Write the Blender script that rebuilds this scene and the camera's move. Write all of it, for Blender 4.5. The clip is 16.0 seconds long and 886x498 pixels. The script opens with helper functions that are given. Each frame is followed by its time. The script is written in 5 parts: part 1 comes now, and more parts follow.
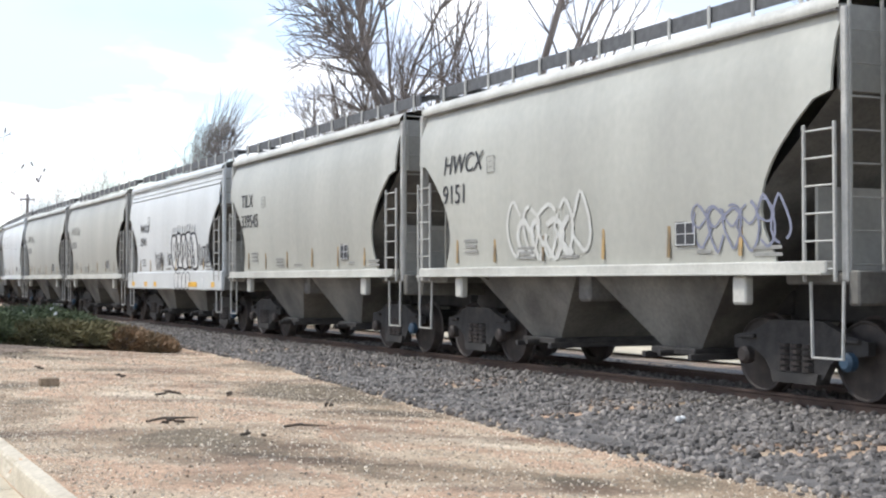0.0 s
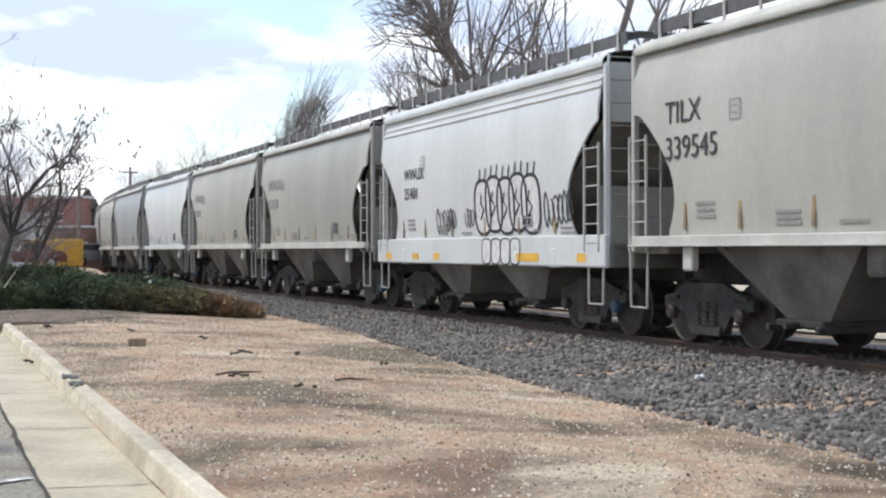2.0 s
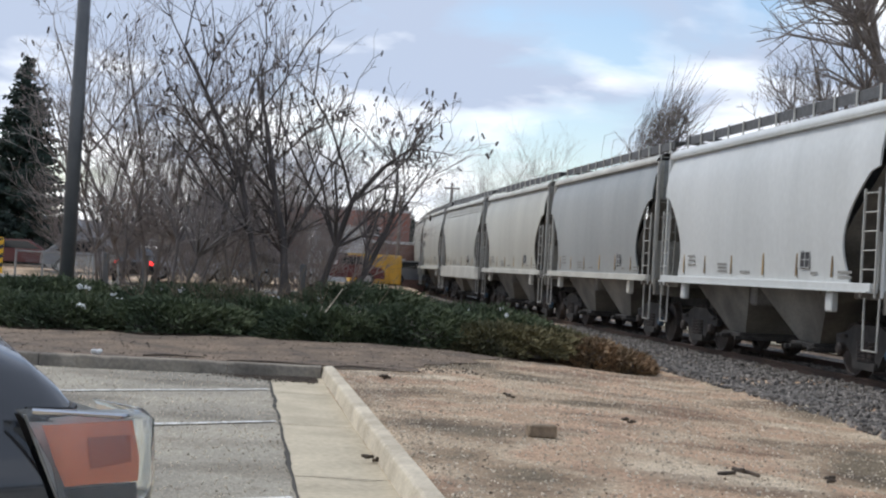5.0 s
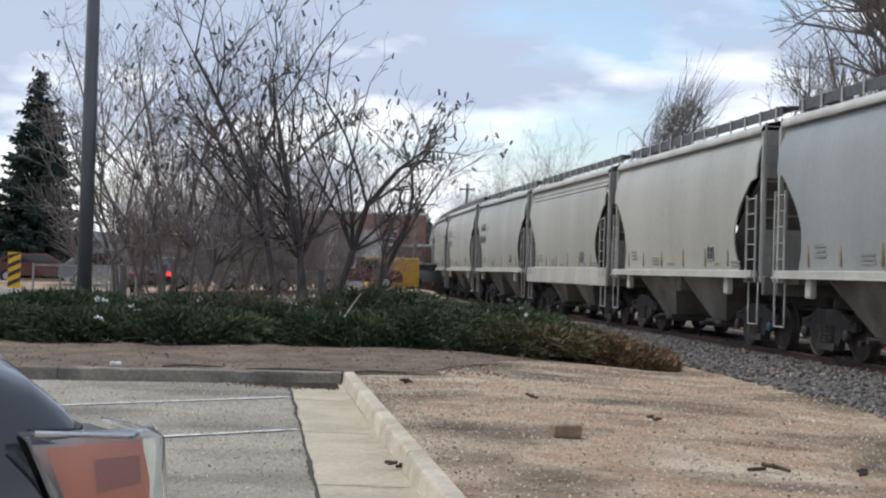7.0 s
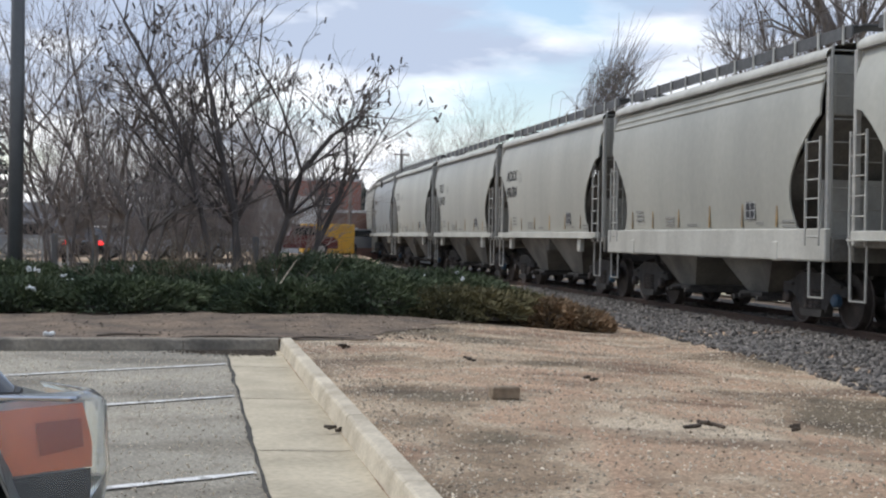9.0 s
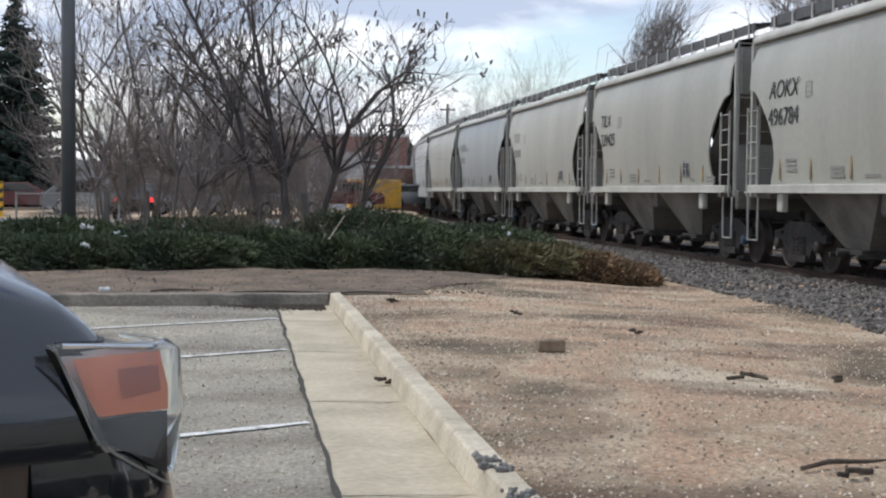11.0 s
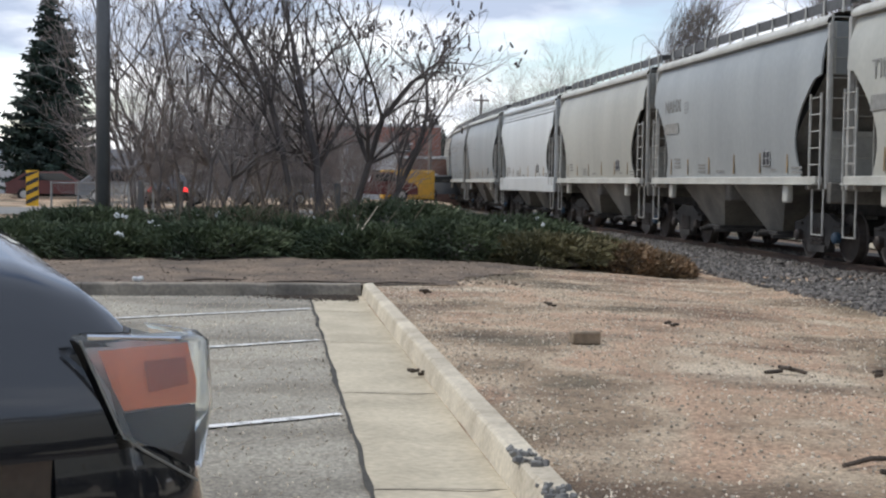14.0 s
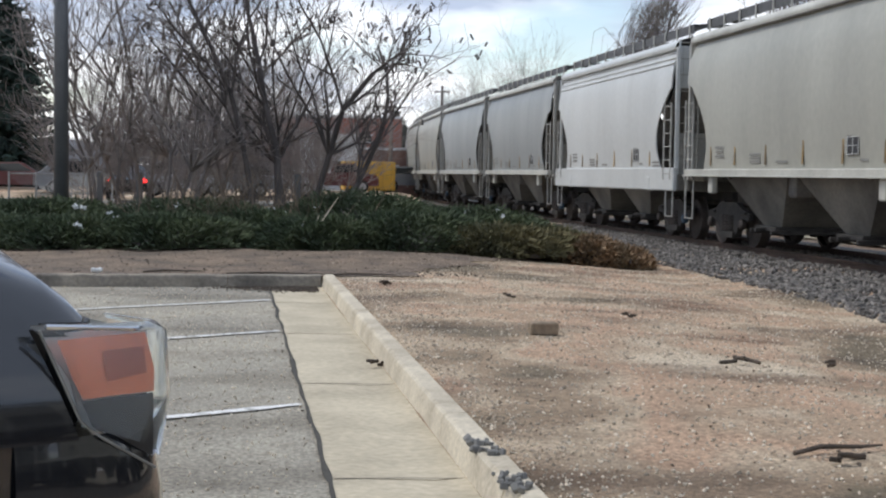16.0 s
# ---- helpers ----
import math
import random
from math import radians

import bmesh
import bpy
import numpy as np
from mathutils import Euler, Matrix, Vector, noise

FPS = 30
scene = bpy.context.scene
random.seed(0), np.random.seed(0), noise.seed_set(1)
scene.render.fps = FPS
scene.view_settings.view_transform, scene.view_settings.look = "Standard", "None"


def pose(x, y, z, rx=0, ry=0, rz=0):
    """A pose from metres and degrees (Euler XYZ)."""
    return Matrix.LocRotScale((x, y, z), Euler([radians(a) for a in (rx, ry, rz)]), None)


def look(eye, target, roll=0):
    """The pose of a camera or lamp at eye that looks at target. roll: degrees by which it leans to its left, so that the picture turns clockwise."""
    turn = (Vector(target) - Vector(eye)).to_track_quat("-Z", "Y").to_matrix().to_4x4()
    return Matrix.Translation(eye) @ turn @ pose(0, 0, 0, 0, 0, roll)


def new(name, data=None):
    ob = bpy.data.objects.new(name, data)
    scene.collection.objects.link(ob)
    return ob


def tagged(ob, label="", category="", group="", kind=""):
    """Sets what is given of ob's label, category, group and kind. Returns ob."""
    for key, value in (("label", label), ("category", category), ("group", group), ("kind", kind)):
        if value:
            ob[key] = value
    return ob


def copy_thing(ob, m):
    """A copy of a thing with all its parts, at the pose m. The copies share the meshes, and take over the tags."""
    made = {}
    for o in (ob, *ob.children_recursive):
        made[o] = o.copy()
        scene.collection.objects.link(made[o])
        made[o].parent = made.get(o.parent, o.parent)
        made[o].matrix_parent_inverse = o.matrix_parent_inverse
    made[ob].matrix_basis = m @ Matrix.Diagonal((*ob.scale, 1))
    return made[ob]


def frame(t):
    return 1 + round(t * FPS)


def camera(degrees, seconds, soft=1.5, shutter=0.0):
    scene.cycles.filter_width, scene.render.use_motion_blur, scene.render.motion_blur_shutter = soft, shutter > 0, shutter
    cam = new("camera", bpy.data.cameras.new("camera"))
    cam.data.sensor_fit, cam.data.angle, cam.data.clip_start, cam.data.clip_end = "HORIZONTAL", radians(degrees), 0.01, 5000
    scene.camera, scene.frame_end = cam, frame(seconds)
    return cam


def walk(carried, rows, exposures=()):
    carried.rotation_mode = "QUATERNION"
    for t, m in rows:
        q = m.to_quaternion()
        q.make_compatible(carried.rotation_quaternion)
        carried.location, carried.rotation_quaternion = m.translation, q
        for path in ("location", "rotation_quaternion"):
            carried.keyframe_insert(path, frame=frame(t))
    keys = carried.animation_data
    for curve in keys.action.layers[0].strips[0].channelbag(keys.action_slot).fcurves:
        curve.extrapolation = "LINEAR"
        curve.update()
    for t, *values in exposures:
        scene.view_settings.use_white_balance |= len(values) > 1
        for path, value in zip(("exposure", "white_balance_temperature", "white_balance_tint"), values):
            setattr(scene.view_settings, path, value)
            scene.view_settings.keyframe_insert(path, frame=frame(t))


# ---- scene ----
cam = camera(36.24, 16.0, soft=2.2)
# seconds, x, y, z, yaw, pitch, roll
ROWS = [
    (0.0, -0.288, -6.400, 1.447, -25.34, 1.28, 0.09),
    (0.5, -0.295, -7.600, 1.448, -21.54, 0.62, 0.23),
    (1.0, -0.295, -8.000, 1.448, -20.82, 0.36, 0.23),
    (1.5, -0.295, -8.000, 1.448, -20.68, 0.19, 0.23),
    (2.0, -0.295, -8.000, 1.447, -21.14, 0.03, 0.09),
    (2.5, -0.316, -8.150, 1.445, -19.78, -0.45, 0.09),
    (3.0, -0.336, -8.300, 1.442, -15.28, -0.90, 0.00),
    (3.5, -0.431, -6.500, 1.438, -11.90, -1.32, 0.43),
    (4.0, -0.101, -0.698, 1.498, -11.28, -2.03, -2.77),
    (4.5, -0.038, -0.038, 1.449, -9.15, -0.09, -3.70),
    (5.0, -0.034, 0.014, 1.450, -8.50, 0.90, -3.41),
    (7.5, -0.018, 0.163, 1.449, -8.16, 0.90, -1.07),
    (8.0, -0.024, 0.160, 1.445, -10.06, 0.57, -1.33),
    (10.5, -0.048, 0.158, 1.425, -10.02, -2.02, -0.33),
    (11.0, -0.065, -0.037, 1.444, -8.53, -2.40, -0.55),
    (11.5, -0.069, -0.140, 1.466, -8.04, -1.79, -0.96),
    (12.0, -0.064, 0.002, 1.448, -8.17, -1.44, -0.94),
    (12.5, -0.057, 0.051, 1.441, -8.56, -1.72, -0.25),
    (13.0, -0.056, 0.054, 1.441, -7.86, -1.95, 0.24),
    (13.5, -0.056, 0.062, 1.439, -6.80, -2.34, -0.12),
    (14.0, -0.060, 0.065, 1.437, -7.13, -2.80, -0.76),
    (14.5, -0.058, 0.067, 1.437, -7.44, -2.77, -1.63),
    (15.0, -0.056, 0.062, 1.439, -7.77, -2.27, -1.67),
    (15.5, -0.051, 0.034, 1.442, -8.45, -1.91, -1.22),
    (16.0, -0.053, -0.001, 1.441, -8.77, -3.14, -0.89),
]
walk(cam, [(t, pose(x, y, z, 90 + pitch, roll, yaw)) for t, x, y, z, yaw, pitch, roll in ROWS],
     exposures=[(0.0, 1.15), (1.0, 0.82), (2.0, 0.86), (2.6, 0.88), (3.0, 0.68), (3.5, 0.48), (4.0, 0.44), (4.5, 0.42), (5.0, 0.42), (8.0, 0.38), (10.5, 0.46), (16.0, 0.46)])

# ---- light ----
SUN_UP, SUN_TURN = 54.0, 305.0
world = bpy.data.worlds.new("sky")
scene.world = world
world.use_nodes = True
wn, wl = world.node_tree.nodes, world.node_tree.links
wn.clear()
w_out = wn.new("ShaderNodeOutputWorld")
w_bg = wn.new("ShaderNodeBackground")
w_sky = wn.new("ShaderNodeTexSky")
w_sky.sky_type, w_sky.sun_disc = "NISHITA", False
w_sky.sun_elevation, w_sky.sun_rotation = radians(SUN_UP), radians(SUN_TURN)
w_tc = wn.new("ShaderNodeTexCoord")
w_sep = wn.new("ShaderNodeSeparateXYZ")
wl.new(w_tc.outputs["Generated"], w_sep.inputs[0])


def w_math(op, a, b):
    n = wn.new("ShaderNodeMath")
    n.operation = op
    for i, v in enumerate((a, b)):
        if isinstance(v, (int, float)):
            n.inputs[i].default_value = v
        else:
            wl.new(v, n.inputs[i])
    return n.outputs[0]


up = w_math("ADD", w_math("MAXIMUM", w_sep.outputs[2], 0.0), 0.22)
w_vec = wn.new("ShaderNodeCombineXYZ")
wl.new(w_math("DIVIDE", w_sep.outputs[0], up), w_vec.inputs[0])
wl.new(w_math("DIVIDE", w_sep.outputs[1], up), w_vec.inputs[1])
w_map = wn.new("ShaderNodeMapping")
w_map.inputs["Location"].default_value = (0.35, 1.9, 0.0)
wl.new(w_vec.outputs[0], w_map.inputs[0])
w_big = wn.new("ShaderNodeTexNoise")
w_big.inputs["Scale"].default_value, w_big.inputs["Detail"].default_value = 1.5, 7.0
w_big.inputs["Roughness"].default_value, w_big.inputs["Distortion"].default_value = 0.55, 0.35
wl.new(w_map.outputs[0], w_big.inputs["Vector"])
w_cover = wn.new("ShaderNodeValToRGB")
w_cover.color_ramp.elements[0].position, w_cover.color_ramp.elements[1].position = 0.33, 0.48
wl.new(w_big.outputs["Fac"], w_cover.inputs[0])
w_shade = wn.new("ShaderNodeTexNoise")
w_shade.inputs["Scale"].default_value, w_shade.inputs["Detail"].default_value = 2.3, 6.0
wl.new(w_map.outputs[0], w_shade.inputs["Vector"])
w_tone = wn.new("ShaderNodeValToRGB")
w_tone.color_ramp.elements[0].position, w_tone.color_ramp.elements[1].position = 0.41, 0.65
w_tone.color_ramp.elements[0].color = (0.36, 0.42, 0.54, 1)
w_tone.color_ramp.elements[1].color = (1.0, 1.02, 1.05, 1)
wl.new(w_math("ADD", w_shade.outputs["Fac"], w_math("MULTIPLY", w_math("MULTIPLY", w_math("SUBTRACT", 0.105, w_sep.outputs[2]), 2.6), w_math("MAXIMUM", w_math("SUBTRACT", 1.0, w_math("MULTIPLY", w_math("MAXIMUM", w_sep.outputs[0], -0.2), 2.0)), 0.15))), w_tone.inputs[0])
w_dim = wn.new("ShaderNodeVectorMath")
w_dim.operation = "SCALE"
w_dim.inputs["Scale"].default_value = 0.11
wl.new(w_sky.outputs[0], w_dim.inputs[0])
w_mix = wn.new("ShaderNodeMix")
w_mix.data_type = "RGBA"
wl.new(w_cover.outputs[0], w_mix.inputs["Factor"])
wl.new(w_dim.outputs[0], w_mix.inputs[6])
wl.new(w_tone.outputs[0], w_mix.inputs[7])
wl.new(w_mix.outputs[2], w_bg.inputs[0])
w_bg.inputs[1].default_value = 1.15
wl.new(w_bg.outputs[0], w_out.inputs[0])

sun_data = bpy.data.lights.new("sun", "SUN")
sun_data.energy, sun_data.angle, sun_data.color = 1.6, radians(12), (1.0, 0.97, 0.92)
sun = new("sun", sun_data)
az_s, el_s = radians(SUN_TURN), radians(SUN_UP)
sun.matrix_world = look((0, 0, 30), (-30 * math.sin(az_s) * math.cos(el_s), -30 * math.cos(az_s) * math.cos(el_s), 30 - 30 * math.sin(el_s)))


# ---- materials ----
def mat(name, base, dark=None, scale=4.0, rough=0.7, metal=0.0, fine=0.0, bump=0.0, lo=0.35, hi=0.65, stretch=(1, 1, 1), rand=0.0, coat=0.0, local=True):
    """A surface of two tones mixed by broad noise, with fine grain, bump and a little change from object to object."""
    m = bpy.data.materials.new(name)
    m.use_nodes = True
    n, l = m.node_tree.nodes, m.node_tree.links
    b = n["Principled BSDF"]
    b.inputs["Roughness"].default_value, b.inputs["Metallic"].default_value = rough, metal
    b.inputs["Coat Weight"].default_value = coat
    tc = n.new("ShaderNodeTexCoord")
    mp = n.new("ShaderNodeMapping")
    mp.inputs["Scale"].default_value = stretch
    l.new(tc.outputs["Object" if local else "Generated"], mp.inputs[0])
    n1 = n.new("ShaderNodeTexNoise")
    n1.inputs["Scale"].default_value, n1.inputs["Detail"].default_value = scale, 5.0
    l.new(mp.outputs[0], n1.inputs["Vector"])
    r = n.new("ShaderNodeValToRGB")
    r.color_ramp.elements[0].position, r.color_ramp.elements[1].position = lo, hi
    d = dark or tuple(c * 0.75 for c in base)
    r.color_ramp.elements[0].color, r.color_ramp.elements[1].color = (*d, 1), (*base, 1)
    l.new(n1.outputs["Fac"], r.inputs[0])
    colour = r.outputs[0]
    n2 = n.new("ShaderNodeTexNoise")
    n2.inputs["Scale"].default_value, n2.inputs["Detail"].default_value = scale * 14, 4.0
    l.new(tc.outputs["Object"], n2.inputs["Vector"])
    if fine or rand:
        hsv = n.new("ShaderNodeHueSaturation")
        l.new(colour, hsv.inputs["Color"])
        mr = n.new("ShaderNodeMapRange")
        mr.inputs["From Min"].default_value, mr.inputs["From Max"].default_value = 0.3, 0.7
        mr.inputs["To Min"].default_value, mr.inputs["To Max"].default_value = 1 - fine, 1 + fine
        l.new(n2.outputs["Fac"], mr.inputs[0])
        value = mr.outputs[0]
        if rand:
            oi = n.new("ShaderNodeObjectInfo")
            m2 = n.new("ShaderNodeMapRange")
            m2.inputs["To Min"].default_value, m2.inputs["To Max"].default_value = 1 - rand, 1 + rand
            l.new(oi.outputs["Random"], m2.inputs[0])
            mm = n.new("ShaderNodeMath")
            mm.operation = "MULTIPLY"
            l.new(value, mm.inputs[0])
            l.new(m2.outputs[0], mm.inputs[1])
            value = mm.outputs[0]
        l.new(value, hsv.inputs["Value"])
        colour = hsv.outputs[0]
    l.new(colour, b.inputs["Base Color"])
    if bump:
        bp = n.new("ShaderNodeBump")
        bp.inputs["Strength"].default_value, bp.inputs["Distance"].default_value = 0.8, bump
        l.new(n2.outputs["Fac"], bp.inputs["Height"])
        l.new(bp.outputs[0], b.inputs["Normal"])
    return m


def island(m, amount):
    """Lets each separate piece of a joined mesh differ in brightness."""
    n, l = m.node_tree.nodes, m.node_tree.links
    b = n["Principled BSDF"]
    src = b.inputs["Base Color"].links[0].from_socket
    hsv = n.new("ShaderNodeHueSaturation")
    geo = n.new("ShaderNodeNewGeometry")
    mr = n.new("ShaderNodeMapRange")
    mr.inputs["To Min"].default_value, mr.inputs["To Max"].default_value = 1 - amount, 1 + amount
    l.new(geo.outputs["Random Per Island"], mr.inputs[0])
    l.new(mr.outputs[0], hsv.inputs["Value"])
    l.new(src, hsv.inputs["Color"])
    l.new(hsv.outputs[0], b.inputs["Base Color"])
    return m


M = dict(
    road=mat("road_asphalt", (0.22, 0.215, 0.20), (0.17, 0.165, 0.155), 0.4, 0.9, fine=0.15),
    concrete=mat("concrete", (0.53, 0.46, 0.335), (0.39, 0.335, 0.24), 1.4, 0.85, fine=0.14, bump=0.003),
    kerb=mat("kerb_concrete", (0.60, 0.53, 0.41), (0.42, 0.36, 0.27), 2.2, 0.88, fine=0.16, bump=0.005, rand=0.06),
    # far kerb: stains, plus darkening for the face turned from the sun
    kerb_dark=mat("stained_kerb_concrete", (0.27, 0.235, 0.185), (0.13, 0.115, 0.095), 1.6, 0.9, fine=0.2, bump=0.005, rand=0.1),
    mulch=mat("brown_mulch_soil", (0.20, 0.145, 0.10), (0.10, 0.075, 0.055), 1.6, 0.95, fine=0.45, bump=0.02),
    joint=mat("joint_dirt", (0.06, 0.055, 0.045), None, 6, 0.95, fine=0.3),
    line=mat("worn_white_paint", (0.72, 0.71, 0.68), (0.35, 0.34, 0.32), 9, 0.75, fine=0.2, lo=0.38, hi=0.5),
    ballast_bed=mat("ballast_bed", (0.15, 0.137, 0.125), (0.08, 0.074, 0.068), 3, 0.95, fine=0.4, bump=0.02),
    ballast=island(mat("ballast_stone", (0.215, 0.193, 0.17), (0.115, 0.103, 0.092), 6, 0.88, fine=0.15), 0.6),
    pebble=island(mat("pebble_stone", (0.66, 0.58, 0.46), (0.44, 0.36, 0.27), 6, 0.9, fine=0.1), 0.55),
    tie=mat("creosoted_tie", (0.06, 0.048, 0.04), (0.03, 0.025, 0.022), 5, 0.9, fine=0.3),
    rail=mat("rusty_rail_steel", (0.10, 0.065, 0.05), None, 6, 0.6, 0.4, fine=0.2),
    hopper=mat("beige_hopper_paint", (0.425, 0.42, 0.365), (0.345, 0.34, 0.295), 0.55, 0.42, fine=0.05, stretch=(1, 1.6, 0.35), rand=0.08),
    hopper_grey=mat("grey_hopper_paint", (0.33, 0.345, 0.335), (0.27, 0.283, 0.278), 0.6, 0.42, fine=0.05, stretch=(1, 1.6, 0.35), rand=0.05),
    hopper_white=mat("white_hopper_paint", (0.60, 0.615, 0.60), (0.53, 0.545, 0.53), 0.6, 0.4, fine=0.04, stretch=(1, 1.6, 0.35)),
    hopper_end=mat("dusty_end_paint", (0.36, 0.352, 0.315), (0.25, 0.243, 0.22), 0.9, 0.6, fine=0.08, rand=0.08),
    # chute: mottled beige, lowered in tone to stand for shade under the body
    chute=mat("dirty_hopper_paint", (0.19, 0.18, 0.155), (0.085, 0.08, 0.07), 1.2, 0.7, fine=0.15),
    # slope: dusty grey, lowered for the shade at wagon ends and underneath
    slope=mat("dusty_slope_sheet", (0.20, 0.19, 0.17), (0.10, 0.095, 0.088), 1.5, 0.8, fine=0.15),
    sill=mat("sill_paint", (0.53, 0.52, 0.465), (0.40, 0.39, 0.345), 1.5, 0.5, fine=0.08, stretch=(1, 1, 0.4)),
    bogie=mat("grimy_cast_steel", (0.055, 0.05, 0.046), (0.03, 0.028, 0.026), 6, 0.75, 0.2, fine=0.3),
    wheel=mat("brown_wheel_steel", (0.075, 0.06, 0.052), (0.04, 0.034, 0.03), 5, 0.6, 0.4, fine=0.2),
    blue=mat("blue_bearing_cap", (0.035, 0.075, 0.12), None, 6, 0.5),
    grate=mat("galvanised_grating", (0.13, 0.13, 0.13), None, 8, 0.6, 0.5, fine=0.2),
    steel_light=mat("pale_steel_paint", (0.47, 0.46, 0.42), None, 4, 0.5, fine=0.1),
    reflector=mat("dull_yellow_reflector", (0.34, 0.225, 0.09), (0.17, 0.125, 0.075), 5, 0.5, fine=0.1, rand=0.4),
    stencil=mat("black_stencil", (0.035, 0.035, 0.037), None, 10, 0.6),
    faint=mat("faded_grey_stencil", (0.28, 0.275, 0.25), None, 10, 0.7),
    spray_white=mat("pale_spray_paint", (0.66, 0.665, 0.64), None, 8, 0.6),
    spray_faded=mat("faded_spray_paint", (0.57, 0.57, 0.525), (0.50, 0.495, 0.45), 4, 0.6),
    spray_blue=mat("dull_violet_spray_paint", (0.23, 0.24, 0.31), None, 8, 0.6),
    bark=mat("grey_brown_bark", (0.25, 0.22, 0.20), (0.14, 0.12, 0.11), 5, 0.9, fine=0.3, stretch=(1, 1, 0.3)),
    twig=mat("bare_twig", (0.30, 0.262, 0.245), (0.20, 0.175, 0.163), 3, 0.9),
    bark_dark=mat("dark_bark", (0.115, 0.098, 0.09), (0.06, 0.052, 0.048), 5, 0.9, fine=0.3, stretch=(1, 1, 0.3)),
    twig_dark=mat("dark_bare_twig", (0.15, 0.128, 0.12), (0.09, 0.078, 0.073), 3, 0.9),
    willow=mat("willow_twig", (0.24, 0.21, 0.19), (0.15, 0.13, 0.12), 3, 0.9),
    juniper=island(mat("juniper_needles", (0.098, 0.122, 0.058), (0.046, 0.066, 0.034), 0.9, 0.85, fine=0.2), 0.4),
    juniper_olive=island(mat("fading_juniper_needles", (0.17, 0.145, 0.066), (0.085, 0.085, 0.042), 1.1, 0.85, fine=0.2), 0.4),
    juniper_brown=island(mat("dead_juniper", (0.30, 0.19, 0.105), (0.16, 0.115, 0.065), 2, 0.85, fine=0.2), 0.4),
    spruce=island(mat("spruce_needles", (0.035, 0.060, 0.042), (0.018, 0.032, 0.026), 1.0, 0.85, fine=0.2), 0.4),
    pole=mat("grey_painted_pole", (0.13, 0.135, 0.14), (0.105, 0.11, 0.115), 2, 0.5, 0.3, fine=0.06),
    brick=mat("red_brick_wall", (0.34, 0.135, 0.10), (0.24, 0.095, 0.075), 0.8, 0.85, fine=0.2),
    brick_dark=mat("brown_brick_wall", (0.27, 0.15, 0.115), (0.18, 0.105, 0.085), 0.8, 0.85, fine=0.2),
    loose_brick=mat("loose_brown_brick", (0.33, 0.25, 0.17), (0.20, 0.15, 0.10), 12, 0.9, fine=0.25, bump=0.004),
    white_wall=mat("white_metal_siding", (0.72, 0.75, 0.77), (0.58, 0.61, 0.63), 0.5, 0.6, fine=0.05),
    roof_pale=mat("pale_roof_edge", (0.70, 0.70, 0.69), None, 1, 0.7),
    yellow=mat("yellow_container_paint", (0.78, 0.45, 0.06), (0.64, 0.36, 0.05), 1.2, 0.5, fine=0.08),
    black_flat=mat("matt_black_plastic", (0.018, 0.018, 0.019), None, 8, 0.55, fine=0.1),
    car_black=mat("black_car_lacquer", (0.013, 0.014, 0.017), (0.010, 0.011, 0.013), 3, 0.14, fine=0.05, coat=1.0),
    car_white=mat("white_car_lacquer", (0.62, 0.63, 0.64), None, 2, 0.25, coat=0.4),
    car_red=mat("red_car_lacquer", (0.13, 0.028, 0.026), None, 2, 0.3, coat=0.4),
    car_grey=mat("silver_car_lacquer", (0.33, 0.35, 0.37), None, 2, 0.3, 0.4, coat=0.4),
    tyre=mat("tyre_rubber", (0.025, 0.025, 0.026), None, 10, 0.85, fine=0.2),
    alloy=mat("alloy_rim", (0.5, 0.5, 0.5), None, 8, 0.35, 0.9),
    sign_yellow=mat("sign_yellow", (0.80, 0.47, 0.02), None, 4, 0.5),
    fence=mat("galvanised_wire", (0.33, 0.34, 0.34), None, 6, 0.5, 0.6),
    litter=mat("white_litter", (0.80, 0.80, 0.78), (0.6, 0.6, 0.58), 12, 0.7),
    chrome=mat("bright_trim", (0.75, 0.76, 0.78), None, 6, 0.12, 1.0),
    twig_litter=mat("dry_bark_litter", (0.10, 0.075, 0.055), (0.05, 0.04, 0.03), 10, 0.9, fine=0.3),
    hill=mat("far_hill", (0.16, 0.17, 0.19), (0.11, 0.12, 0.13), 0.02, 0.95),
    dry_grass=island(mat("dry_grass", (0.22, 0.165, 0.11), (0.11, 0.085, 0.06), 3, 0.9), 0.4),
)


def glass(name, colour, rough=0.03, clear=1.0, ior=1.45):
    m = bpy.data.materials.new(name)
    m.use_nodes = True
    b = m.node_tree.nodes["Principled BSDF"]
    b.inputs["Base Color"].default_value = (*colour, 1)
    b.inputs["Roughness"].default_value, b.inputs["IOR"].default_value = rough, ior
    b.inputs["Transmission Weight"].default_value = clear
    return m


M["lens"] = glass("hazy_lamp_lens", (0.93, 0.96, 0.96), 0.04, 0.94, 1.15)
M["reflector_white"] = mat("satin_lamp_reflector", (0.66, 0.70, 0.70), None, 8, 0.3, 0.3)
M["orange"] = mat("orange_reflector_lens", (0.86, 0.25, 0.11), (0.76, 0.20, 0.085), 8, 0.3, fine=0.08, coat=0.5)
M["orange_core"] = mat("deep_orange_lens", (0.55, 0.12, 0.05), None, 8, 0.3)
M["window"] = mat("dark_window_glass", (0.02, 0.024, 0.028), None, 2, 0.06)
M["red_lamp"] = mat("red_tail_lamp", (0.6, 0.02, 0.02), None, 5, 0.3)
glow = M["red_lamp"].node_tree.nodes["Principled BSDF"]
glow.inputs["Emission Color"].default_value, glow.inputs["Emission Strength"].default_value = (1, 0.03, 0.03, 1), 2.5


